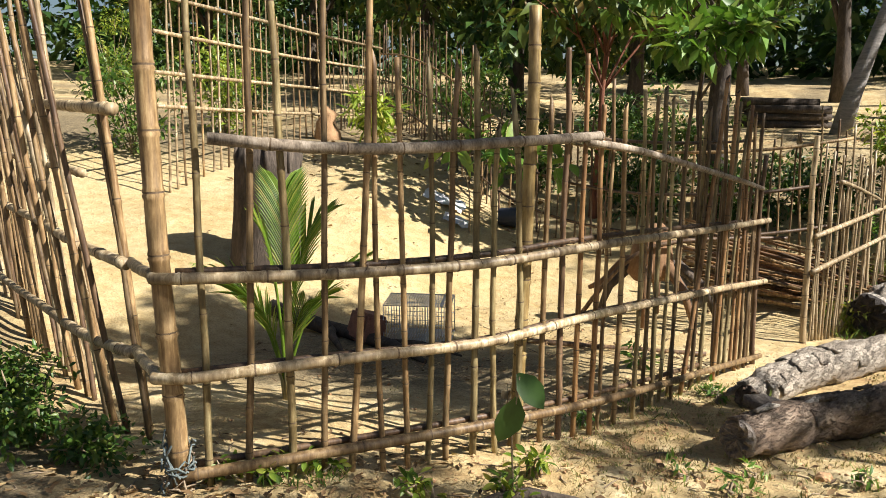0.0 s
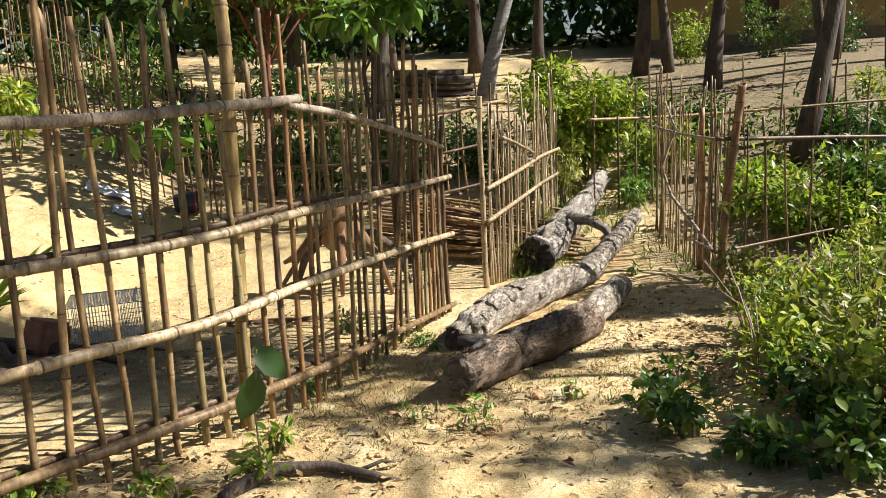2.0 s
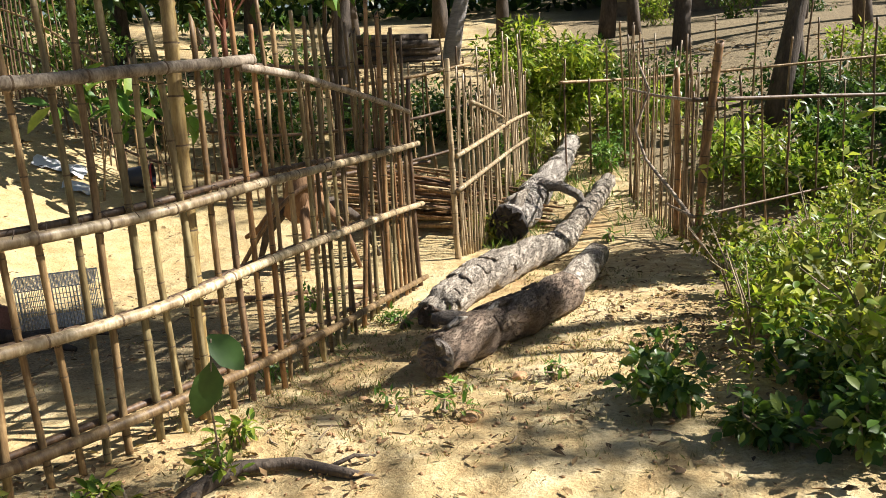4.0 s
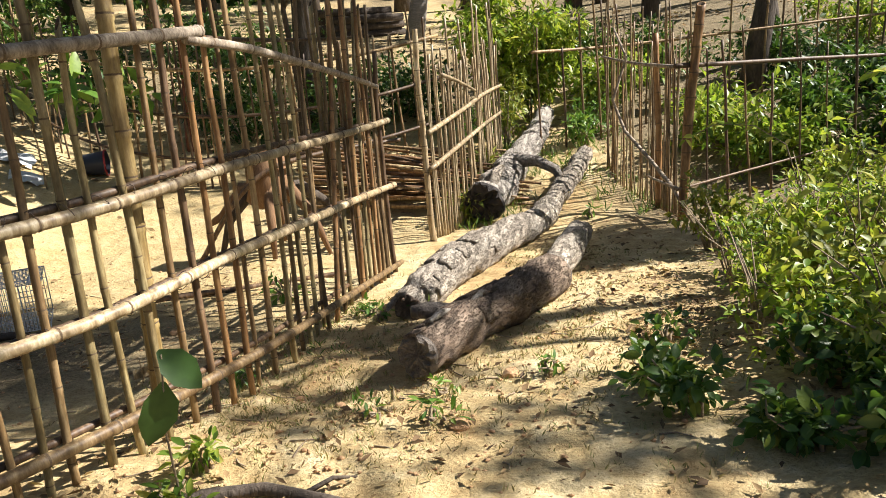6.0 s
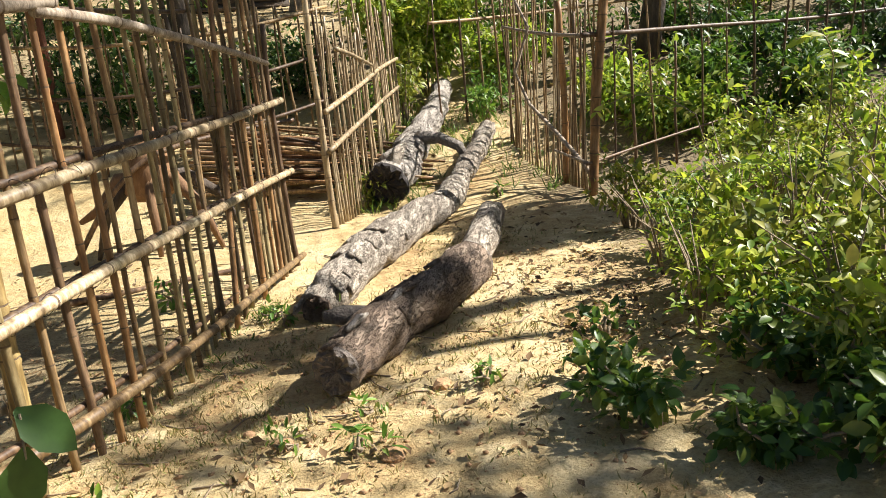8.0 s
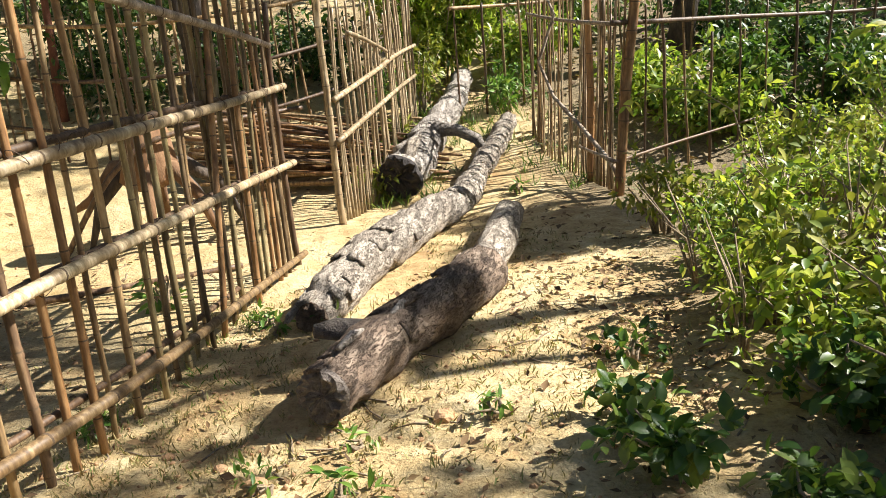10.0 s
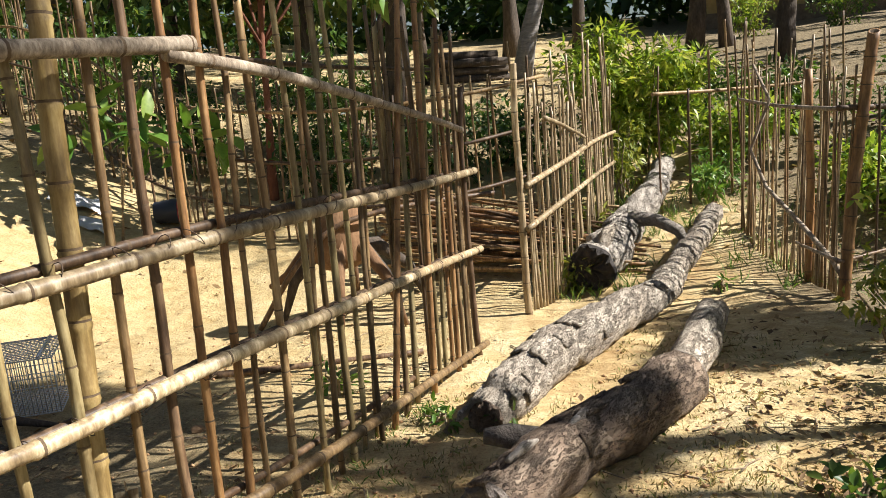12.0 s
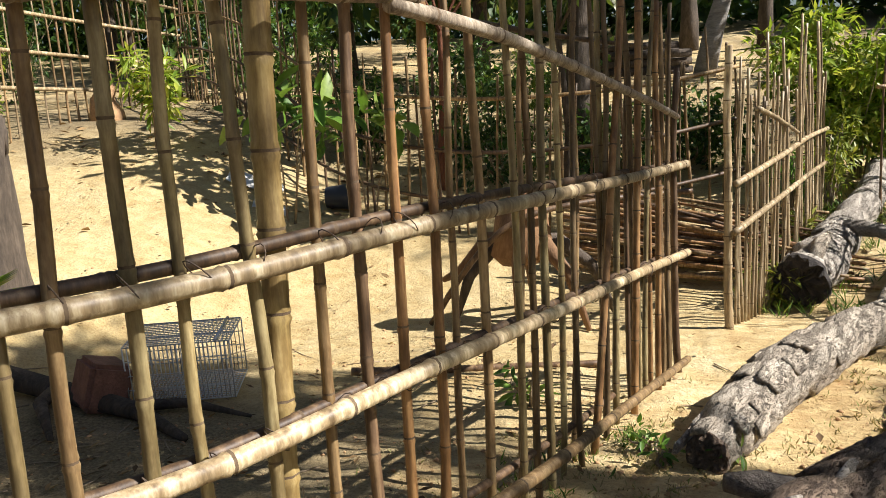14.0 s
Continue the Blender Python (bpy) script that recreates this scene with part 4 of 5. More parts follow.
dead_roots(0.52, 7.45)
pen_log = thing("dead_log", -1.8, 5.7, ground(-1.8, 5.7), "dark rotting branch with side roots lying in the pen", "log")
tube("trunk", [(-2.75, 6.05, ground(-2.75, 6.05) + 0.05), (-2.2, 5.95, ground(-2.2, 5.95) + 0.06), (-1.75, 5.62, ground(-1.75, 5.62) + 0.05), (-1.4, 5.42, ground(-1.4, 5.42) + 0.04), (-1.05, 5.12, ground(-1.05, 5.12) + 0.02)], [0.075, 0.07, 0.06, 0.045, 0.02], TREE_BARK, pen_log, 10, 0.2, 5)
tube("root", [(-2.1, 5.9, ground(-2.1, 5.9) + 0.05), (-1.95, 5.5, ground(-1.95, 5.5) + 0.06), (-1.7, 5.15, ground(-1.7, 5.15) + 0.02)], [0.045, 0.035, 0.015], TREE_BARK, pen_log, 8, 0.2, 6)
tube("root", [(-1.6, 5.52, ground(-1.6, 5.52) + 0.04), (-1.2, 5.55, ground(-1.2, 5.55) + 0.05), (-0.85, 5.45, ground(-0.85, 5.45) + 0.015)], [0.035, 0.025, 0.01], TREE_BARK, pen_log, 8, 0.2, 7)
pen_pole = thing("bamboo_pole", 0.2, 6.15, ground(0.2, 6.15), "dark long pole lying on the pen's sand", "pole")
cane("pole", (-0.5, 6.22, ground(-0.5, 6.22) + 0.025), (1.0, 6.35, ground(1.0, 6.35) + 0.025), 0.026, 0.02, pen_pole, CANE_BROWN, rng)
cross_pole = thing("bamboo_pole", 0.5, 7.4, ground(0.5, 7.4), "dark bamboo pole laid across the upturned stump", "pole")
cane("pole", (-0.15, 7.42, ground(-0.15, 7.42) + 0.02), (1.75, 7.68, 0.30), 0.022, 0.02, cross_pole, CANE_BROWN, rng, mids=[(0.5, 7.24, 0.2)])

pile = thing("bamboo_pile", 2.0, 9.1, ground(2.0, 9.1), "stacked heap of cut reddish bamboo poles inside the gate", "pile")
for k in range(64):
    layer = k // 11
    r = random.Random(300 + k)
    x0, y0 = 1.05 + r.uniform(-0.25, 0.2), 9.25 - 0.085 * (k % 11) + r.uniform(-0.03, 0.03)
    zz = 0.03 + 0.085 * layer + r.uniform(-0.01, 0.02)
    x1, y1 = 2.95 + r.uniform(-0.35, 0.25), y0 - 0.45 + r.uniform(-0.25, 0.12)
    z0, z1 = ground(x0, y0) + zz + 0.12, ground(x1, y1) + zz * 0.6 - 0.03
    cane("pole", (x0, y0, z0), (x1, y1, max(z1, ground(x1, y1) + 0.02)), r.uniform(0.014, 0.024), r.uniform(0.01, 0.016), pile, r.choice((CANE_BROWN, CANE_RUST, CANE, CANE, RAW_WOOD)), r, seg=6)

mound = thing("earth_mound", -4.75, 12.2, ground(-4.75, 12.2), "reddish earth mound with a crumbled peak before the fence", "mound")
zm = ground(-4.75, 12.2)
v, f = tube_data([(-4.75, 12.2, zm - 0.1), (-4.75, 12.2, zm + 0.1), (-4.77, 12.22, zm + 0.28), (-4.72, 12.2, zm + 0.40), (-4.8, 12.2, zm + 0.50), (-4.82, 12.2, zm + 0.55)], [0.24, 0.19, 0.15, 0.13, 0.08, 0.03], 16, 0.45, 5)
mesh_object("mound_body", v, f, [EARTH], mound)


def rag(x, y, size, seed, mat, label):
    top = thing("plastic_litter", x, y, ground(x, y), label, "litter")
    n = 12
    verts, faces = [], []
    for j in range(n):
        for i in range(n):
            px, py = x + (i / (n - 1) - 0.5) * size, y + (j / (n - 1) - 0.5) * size * 0.7
            verts.append((px + 0.05 * noise.noise((px * 5, py * 5, seed)), py, ground(px, py) + 0.015 + 0.1 * abs(noise.noise((px * 6, py * 6, seed + 4)))))
    for j in range(n - 1):
        for i in range(n - 1):
            faces.append((j * n + i, j * n + i + 1, (j + 1) * n + i + 1, (j + 1) * n + i))
    mesh_object("sheet", verts, faces, [mat], top)


rag(-2.25, 10.3, 0.55, 1, CLOTH, "crumpled white plastic sheet on the sand")
rag(-1.95, 9.75, 0.32, 6, CLOTH, "small torn white sack on the sand")
bucket = thing("bucket", -1.35, 10.2, ground(-1.35, 10.2), "dark plastic bucket with a red rim lying in shade", "bucket")
zb = ground(-1.35, 10.2) + 0.14
v, f = tube_data([(-1.47, 10.2, zb), (-1.35, 10.2, zb), (-1.2, 10.18, zb)], [0.11, 0.125, 0.14], 16, cap=False)
mesh_object("body", v, f, [DARK_PLASTIC], bucket)
v, f = tube_data([(-1.21, 10.18, zb), (-1.19, 10.18, zb)], [0.15, 0.15], 16, cap=False)
mesh_object("rim", v, f, [RED_PLASTIC], bucket)


# ---- plants ----
def palm(x, y):
    z = ground(x, y)
    top = thing("young_palm", x, y, z, "young coconut palm with pleated green fronds in the pen", "palm")
    for w, reach, up, n in ((2.0, 0.16, 1.75, 30), (3.1, 0.42, 1.05, 22), (1.0, 0.24, 1.5, 26), (0.2, 0.42, 1.15, 22), (4.4, 0.3, 0.95, 18), (5.6, 0.36, 0.95, 18), (3.6, 0.12, 1.45, 22)):
        d = Vector((math.cos(w), math.sin(w), 0))
        side = Vector((-d.y, d.x, 0))
        pts = [Vector((x, y, z)) + d * reach * u ** 1.5 + Vector((0, 0, up * (u - 0.28 * u ** 3))) for u in np.linspace(0, 1, 9)]
        stalk = tube("frond", pts, [0.013 - 0.0012 * i for i in range(9)], LEAF_PALM, top, 6)
        verts, quads, tris = [], [], []
        for i in range(n):
            u = 0.42 + 0.58 * i / (n - 1)
            k = min(7, int(u * 8))
            p = pts[k].lerp(pts[k + 1], u * 8 - k)
            t = (pts[k + 1] - pts[k]).normalized()
            for sgn in (-1, 1):
                L = 0.36 * math.sin(math.pi * (0.22 + 0.66 * (u - 0.42) / 0.58)) + 0.04
                out = (side * sgn * 0.5 + t * 1.1).normalized()
                nrm = out.cross(t).normalized()
                b = len(verts)
                wd = 0.012
                for uu, ww in ((0.0, 0.5), (0.4, 1.0), (0.75, 0.7)):
                    c = p + out * L * uu - Vector((0, 0, 0.10 * L * uu * uu * 2))
                    verts += [c + t * wd * ww + nrm * 0.006, c, c - t * wd * ww + nrm * 0.006]
                verts.append(p + out * L - Vector((0, 0, 0.2 * L)))
                quads += [(b, b + 1, b + 4, b + 3), (b + 1, b + 2, b + 5, b + 4), (b + 3, b + 4, b + 7, b + 6), (b + 4, b + 5, b + 8, b + 7)]
                tris += [(b + 6, b + 7, b + 9), (b + 7, b + 8, b + 9)]
        fill_mesh("blade", verts, quads, tris, LEAF_PALM, stalk)
    for k in range(5):
        w = k * 1.3
        tube("sheath", [(x, y, z - 0.03), (x + 0.02 * math.cos(w), y + 0.02 * math.sin(w), z + 0.12), (x + 0.07 * math.cos(w), y + 0.07 * math.sin(w), z + 0.26)], [0.02, 0.016, 0.006], GRASS_DRY, top, 6)


palm(-1.57, 3.88)


def shrub(name, x, y, spread_r, tall, leaf, mat, label, seed, stems=7, clump=0.16, per=34, count=26, width=0.42, fine=True, twig=TWIG, low=0.25, category="shrub", flat=0.75):
    """A shrub: bent stems from one foot and clumps of leaves along and round their tips."""
    r = random.Random(seed)
    gg = np.random.default_rng(seed)
    z = ground(x, y)
    top = thing(name, x, y, z, label, category)
    centres, radii = [], []
    for k in range(stems):
        w, reach = r.uniform(0, 6.3), spread_r * r.uniform(0.25, 1.0)
        h = tall * r.uniform(0.65, 1.0) * (1 - 0.35 * reach / spread_r)
        pts = [Vector((x + 0.04 * math.cos(w), y + 0.04 * math.sin(w), z - 0.03))]
        for u in (0.35, 0.7, 1.0):
            pts.append(Vector((x + reach * math.cos(w) * u + r.uniform(-0.03, 0.03), y + reach * math.sin(w) * u + r.uniform(-0.03, 0.03), z + h * u ** 0.8)))
        tube("stem", pts, [0.011, 0.009, 0.006, 0.003], twig, top, 5)
        for j in range(max(1, count // stems)):
            u = r.uniform(low, 1.05)
            i = min(2, int(u * 3)) if u < 1 else 2
            p = pts[i].lerp(pts[i + 1], min(1.15, u * 3 - i))
            centres.append((p.x + r.uniform(-1, 1) * clump, p.y + r.uniform(-1, 1) * clump, max(p.z + r.uniform(-0.6, 0.8) * clump, z + 0.06)))
            radii.append(clump * r.uniform(0.5, 1.2))
    foliage("leaves", gg, centres, radii, per, leaf, mat, top, width, flat, 0.2, fine)
    return top


BUSHES = [(2.65, 2.85, 0.40, 0.36), (2.85, 3.55, 0.40, 0.40), (3.25, 4.25, 0.45, 0.42), (3.65, 4.95, 0.45, 0.45), (2.75, 2.45, 0.5, 0.48), (3.3, 3.1, 0.55, 0.58), (3.8, 3.85, 0.6, 0.62),
          (4.25, 4.7, 0.6, 0.62), (4.8, 5.4, 0.5, 0.5), (3.6, 2.4, 0.6, 0.95), (4.3, 3.2, 0.7, 1.05), (4.9, 4.2, 0.7, 1.05), (5.6, 5.1, 0.7, 0.95), (2.65, 2.05, 0.35, 0.35), (5.3, 6.2, 0.5, 0.4), (6.0, 6.0, 0.6, 0.5)]
for k, (x, y, sp, h) in enumerate(BUSHES):
    near = math.hypot(x - 0.5, y - 1) < 4.3
    shrub("shrub", x, y, sp, h, 0.043 if near else 0.05, (LEAF_LIME, LEAF_LIME, LEAF_BUSH, LEAF_LIME, LEAF_YELLOW)[k % 5], "leafy yellow-green shrub crowding the edge of the path", 40 + k,
          14, 0.10, 15, 62, 0.48, near, low=0.3, flat=0.6)
    shrub("shrub", x + rng.uniform(-0.25, 0.25), y + rng.uniform(-0.25, 0.25), sp * 0.8, h * rng.uniform(1.1, 1.5), 0.07, LEAF_YELLOW if k % 2 else LEAF_LIME, "thin-stemmed shrub with larger pale leaves among the bushes", 640 + k,
          8, 0.08, 8, 40, 0.5, near, low=0.45)
for k, (x, y, h) in enumerate(((1.86, 3.02, 0.20), (1.84, 2.72, 0.32), (2.14, 3.5, 0.12), (2.36, 2.42, 0.32), (2.2, 2.15, 0.28), (2.0, 2.3, 0.22), (2.45, 2.72, 0.30))):
    shrub("broadleaf_plant", x, y, 0.12 if k in (0, 2) else 0.22, h, 0.06, LEAF_MID, "low broad-leaved plant with green leaves on the path", 70 + k, 6, 0.06, 8, 8 if k == 2 else 14 if k == 0 else 40, 0.6, True, category="plant")
for k, (x, y, h) in enumerate(((2.5, 3.3, 0.5), (2.9, 4.1, 0.55), (3.2, 3.5, 0.8), (2.75, 2.8, 0.6), (3.7, 4.5, 0.7), (3.0, 2.6, 0.8))):
    r = random.Random(820 + k)
    dry = thing("dry_stems", x, y, ground(x, y), "bare dry stems poking out of the leafy shrubs", "stems")
    for q in range(6):
        w, reach = r.uniform(0, 6.3), r.uniform(0.1, 0.35)
        tube("stem", [(x, y, ground(x, y) - 0.02), (x + 0.4 * reach * math.cos(w), y + 0.4 * reach * math.sin(w), ground(x, y) + 0.55 * h), (x + reach * math.cos(w), y + reach * math.sin(w), ground(x, y) + h * r.uniform(0.7, 1.0))], [0.006, 0.005, 0.002], TWIG, dry, 5)
shrub("green_shrub", 3.95, 10.25, 0.85, 2.15, 0.13, LEAF_LIME, "tall bright green feathery shrub behind the logs", 81, 18, 0.22, 56, 120, 0.28, False, low=0.2)
for k, (x, y, h, m) in enumerate(((3.32, 9.35, 0.85, LEAF_YELLOW), (3.5, 9.75, 0.95, LEAF_YELLOW), (3.1, 9.55, 0.7, LEAF_BRIGHT), (4.35, 9.35, 0.55, LEAF_BRIGHT), (4.15, 9.0, 0.4, LEAF_BRIGHT), (2.80, 8.72, 0.4, LEAF_YELLOW), (2.30, 7.78, 0.28, LEAF_YELLOW), (2.5, 8.3, 0.3, LEAF_BRIGHT))):
    shrub("weed_clump", x, y, 0.25, h, 0.09, m, "bright green weeds beside the gate and log", 90 + k, 7, 0.1, 26, 20, 0.3, False, category="weeds")
shrub("yellow_shrub", -3.45, 10.75, 0.35, 1.35, 0.2, LEAF_LIME, "small yellow-green sapling with drooping narrow leaves", 101, 6, 0.17, 22, 22, 0.22, True, low=0.45, category="sapling")
shrub("leafy_sapling", -1.7, 9.6, 0.45, 1.75, 0.30, LEAF_BRIGHT, "sapling with large pale green leaves in the shade", 103, 3, 0.17, 7, 7, 0.42, True, low=0.92, category="sapling")
shrub("leafy_sapling", -0.95, 9.85, 0.4, 1.6, 0.27, LEAF_BRIGHT, "sapling with large pale green leaves by the fence", 104, 3, 0.16, 7, 7, 0.42, True, low=0.92, category="sapling")
for k, (x, y, h) in enumerate(((-2.4, 2.75, 0.26), (-2.75, 3.0, 0.36), (-2.0, 2.62, 0.16), (-3.2, 3.3, 0.36), (-3.0, 2.7, 0.22))):
    shrub("weed_clump", x, y, 0.22, h, 0.045, LEAF_MID, "low green weeds at the side fence's foot", 110 + k, 8, 0.1, 30, 26, 0.5, True, category="weeds")
for k, (x, y, h) in enumerate(((-1.22, 2.52, 0.13), (-1.05, 2.58, 0.12), (-0.86, 2.72, 0.09), (0.02, 2.72, 0.16), (-0.35, 2.62, 0.18), (0.06, 3.02, 0.14))):
    shrub("small_weed", x, y, 0.09, h, 0.055, LEAF_BUSH, "small green weed growing at the fence's foot", 120 + k, 4, 0.04, 8, 8, 0.45, True, category="weeds")
for k, (x, y, h) in enumerate(((0.94, 4.88, 0.08), (0.23, 4.03, 0.08), (1.50, 3.33, 0.08), (1.02, 3.40, 0.04), (1.76, 4.44, 0.20), (0.98, 4.72, 0.1), (3.32, 7.08, 0.15), (0.92, 3.05, 0.08), (0.72, 3.25, 0.04), (0.50, 5.50, 0.28), (1.2, 4.72, 0.12))):
    shrub("small_weed", x, y, 0.04 + 0.2 * h, h, 0.03 + 0.25 * h, LEAF_BRIGHT, "small bright green weed on bare soil", 140 + k, 4, 0.03 + 0.1 * h, 7, 7, 0.35, True, category="weeds")


def sprig(x, y, pts, label, seed):
    """A thin arching shoot with paired leaves along it."""
    r, gg = random.Random(seed), np.random.default_rng(seed)
    top = thing("leafy_shoot", x, y, ground(x, y), label, "shoot")
    P = [Vector(q) for q in pts]
    tube("stem", P, [0.006 - 0.001 * i for i in range(len(P))], TWIG, top, 5)
    c, d = [], []
    for a, b in zip(P[1:], P[2:]):
        for k in range(5):
            p = a.lerp(b, k / 5)
            for sgn in (-1, 1):
                c.append(p)
                d.append((b - a).normalized() * 0.5 + Vector((sgn * r.uniform(0.4, 0.9), sgn * r.uniform(-0.5, 0.5), r.uniform(-0.6, 0.3))))
    n = len(c)
    L = 0.075 * gg.uniform(0.6, 1.4, n)
    fill_mesh("leaves", *leaves_data(gg, np.array(c), np.array(d), np.tile((0.0, -0.5, 1.0), (n, 1)) + gg.normal(size=(n, 3)) * 0.4, L, L * 0.42), LEAF_LIME, top)


sprig(4.6, 5.7, [(4.6, 5.7, ground(4.6, 5.7)), (4.45, 5.8, 0.15), (4.2, 5.85, 0.32), (3.9, 5.9, 0.36), (3.6, 5.95, 0.24)], "arching thin shoot with narrow leaves by the gate post", 881)
sprig(3.9, 4.1, [(3.9, 4.1, ground(3.9, 4.1)), (3.9, 4.0, 0.4), (3.8, 3.9, 0.72), (3.62, 3.8, 0.86), (3.4, 3.75, 0.84)], "tall arching shoot rising above the shrubs", 882)
sprig(4.2, 3.4, [(4.2, 3.4, ground(4.2, 3.4)), (4.2, 3.4, 0.5), (4.3, 3.5, 0.9), (4.4, 3.6, 1.15), (4.6, 3.6, 1.2)], "tall arching shoot rising above the shrubs", 883)


def big_leaf_seedling(x, y):
    z = ground(x, y)
    top = thing("seedling", x, y, z, "thin seedling with two large green leaves before the fence", "seedling")
    tip = Vector((x + 0.02, y - 0.02, z + 0.56))
    tube("stem", [(x, y, z - 0.02), (x - 0.01, y, z + 0.3), tip], [0.005, 0.004, 0.003], TWIG, top, 5)
    for d, up, L, at in (((-0.3, -0.2, -1.0), (0.6, -1, 0.1), 0.2, 0.47), ((0.5, -0.1, -0.55), (0.3, -1, 0.6), 0.17, 0.57)):
        data = leaves_data(None, np.array([[x + 0.01, y - 0.01, z + at]]), np.array([d], float), np.array([up], float), np.array([L * 1.05]), np.array([L * 0.68]), 0.12, 0.15)
        ob = fill_mesh("leaf", *data, LEAF_DARK, top)
        ob.data.polygons.foreach_set("use_smooth", [True] * len(ob.data.polygons))


big_leaf_seedling(0.02, 2.72)


# ---- trees ----
def tree(name, x, y, tall, r, bark, lobes, leaf, mat, label, seed, lean=(0.0, 0.0), per=60, fork=0.5, limbs=6, clump=0.6, category="tree"):
    """A tapered trunk with limbs out to the clumps of its crown. lobes: rows of x, y, z, spread, depth, clumps."""
    rr = random.Random(seed)
    gg = np.random.default_rng(seed)
    z = ground(x, y)
    top = thing(name, x, y, z, label, category)
    n = 9
    pts = []
    for i in range(n):
        u = i / (n - 1)
        pts.append(Vector((x + lean[0] * u + 0.10 * noise.noise((u * 3, seed, 1)), y + lean[1] * u + 0.10 * noise.noise((u * 3, seed, 7)), z - 0.15 + (tall + 0.15) * u)))
    radii = [r * (1.35 if i == 0 else 1.1 if i == 1 else 1.0 - 0.62 * i / (n - 1)) for i in range(n)]
    tube("trunk", pts, radii, bark, top, 14, 0.12, seed)
    centres, crad = [], []
    for lx, ly, lz, sp, depth, count in lobes:
        first = len(centres)
        for k in range(count):
            w, q = rr.uniform(0, 6.3), sp * math.sqrt(rr.random())
            centres.append((lx + q * math.cos(w), ly + q * math.sin(w), lz + depth * rr.uniform(-0.5, 0.5) * (1 - 0.4 * q / sp)))
            crad.append(clump * rr.uniform(0.5, 1.2))
        for k in range(min(limbs, count)):
            c = Vector(centres[first + k])
            i = min(n - 1, max(2, int((fork + (0.95 - fork) * rr.random()) * (n - 1))))
            a = pts[i]
            m1 = a.lerp(c, 0.4) + Vector((rr.uniform(-0.2, 0.2), rr.uniform(-0.2, 0.2), 0.25))
            tube("limb", [a, m1, a.lerp(c, 0.75), c], [radii[i] * 0.6, radii[i] * 0.42, radii[i] * 0.26, 0.012], bark, top, 7, 0.1, seed + k)
    foliage("crown", gg, centres, crad, per, leaf, mat, top, 0.45, 0.7, 0.3)
    return top


tree("shade_tree", 6.55, 9.45, 8.0, 0.12, TREE_BARK, [(7.6, 10.6, 8.0, 1.0, 0.7, 9), (8.66, 9.24, 8.0, 1.3, 0.7, 22), (8.29, 11.75, 7.6, 1.1, 0.8, 10)], 0.17, LEAF_CANOPY,
     "dark leaning trunk of a shade tree behind the stick fence", 201, (1.8, 0.2), 60, 0.5, 3, 0.5)
tree("shade_tree", 7.6, 10.5, 4.6, 0.09, TREE_BARK, [(8.6, 11.6, 5.0, 1.4, 1.2, 8)], 0.2, LEAF_CANOPY, "dark forked shade tree beyond the stick fence", 202, (-0.5, -0.2), 50, 0.3, 6)
tree("broadleaf_tree", -0.3, 10.9, 3.6, 0.05, RED_BARK, [(0.2, 11.7, 3.5, 1.2, 1.3, 24), (-0.4, 10.2, 2.85, 0.7, 0.4, 9)], 0.28, LEAF_CANOPY, "small tree with reddish stem and drooping broad leaves", 203, (0.2, 0.0), 30, 0.45, 12, 0.42)
tree("broadleaf_tree", 1.05, 10.2, 3.6, 0.04, TREE_BARK, [(1.4, 9.3, 2.42, 0.35, 0.2, 7), (0.85, 9.3, 2.3, 0.25, 0.15, 5), (0.3, 9.6, 2.9, 0.5, 0.4, 6)], 0.26, LEAF_BRIGHT, "slim tree with bright hanging leaf whorls above the pen", 204, (0.0, -0.4), 22, 0.6, 6, 0.26)
tree("shade_tree", 1.32, 11.4, 8.0, 0.15, TREE_BARK, [(1.7, 12.6, 9.3, 1.2, 1.2, 6)], 0.18, LEAF_CANOPY, "straight grey-brown trunk of a tall tree behind the pen", 205, (0.1, 0), 60, 0.55, 4, 0.5)
path_tree = tree("shade_tree", 8.66, 3.29, 7.3, 0.12, TREE_BARK, [(7.54, 3.5, 7.6, 0.35, 0.3, 3), (7.49, 4.2, 7.6, 0.6, 0.4, 12), (8.04, 4.45, 7.6, 0.5, 0.4, 7), (6.89, 4.2, 7.6, 0.75, 0.4, 24), (6.7, 4.95, 7.6, 0.55, 0.4, 12), (6.1, 3.75, 7.6, 0.65, 0.4, 17), (5.29, 4.05, 7.6, 0.6, 0.3, 11), (7.49, 4.95, 7.6, 0.4, 0.3, 4), (8.29, 4.05, 7.6, 0.3, 0.3, 2), (8.97, 1.55, 6.3, 0.3, 0.2, 2), (8.11, 3.2, 7.6, 0.35, 0.3, 5), (8.68, 3.47, 6.4, 0.3, 0.2, 4), (7.0, 2.28, 7.6, 0.25, 0.3, 4)], 0.15, LEAF_CANOPY,
     "slim shade tree standing in the shrubs beside the path", 207, (0.05, 0.0), 100, 0.85, 2, 0.4)
tube("crooked_limb", [(8.70, 3.29, 5.9), (8.75, 2.95, 6.3), (8.9, 2.76, 6.5), (9.25, 2.73, 6.5), (9.7, 2.53, 6.5), (10.1, 2.25, 6.5), (10.6, 1.95, 6.6)], [0.07, 0.066, 0.062, 0.058, 0.052, 0.045, 0.03], TREE_BARK, path_tree, 8, 0.1, 3)
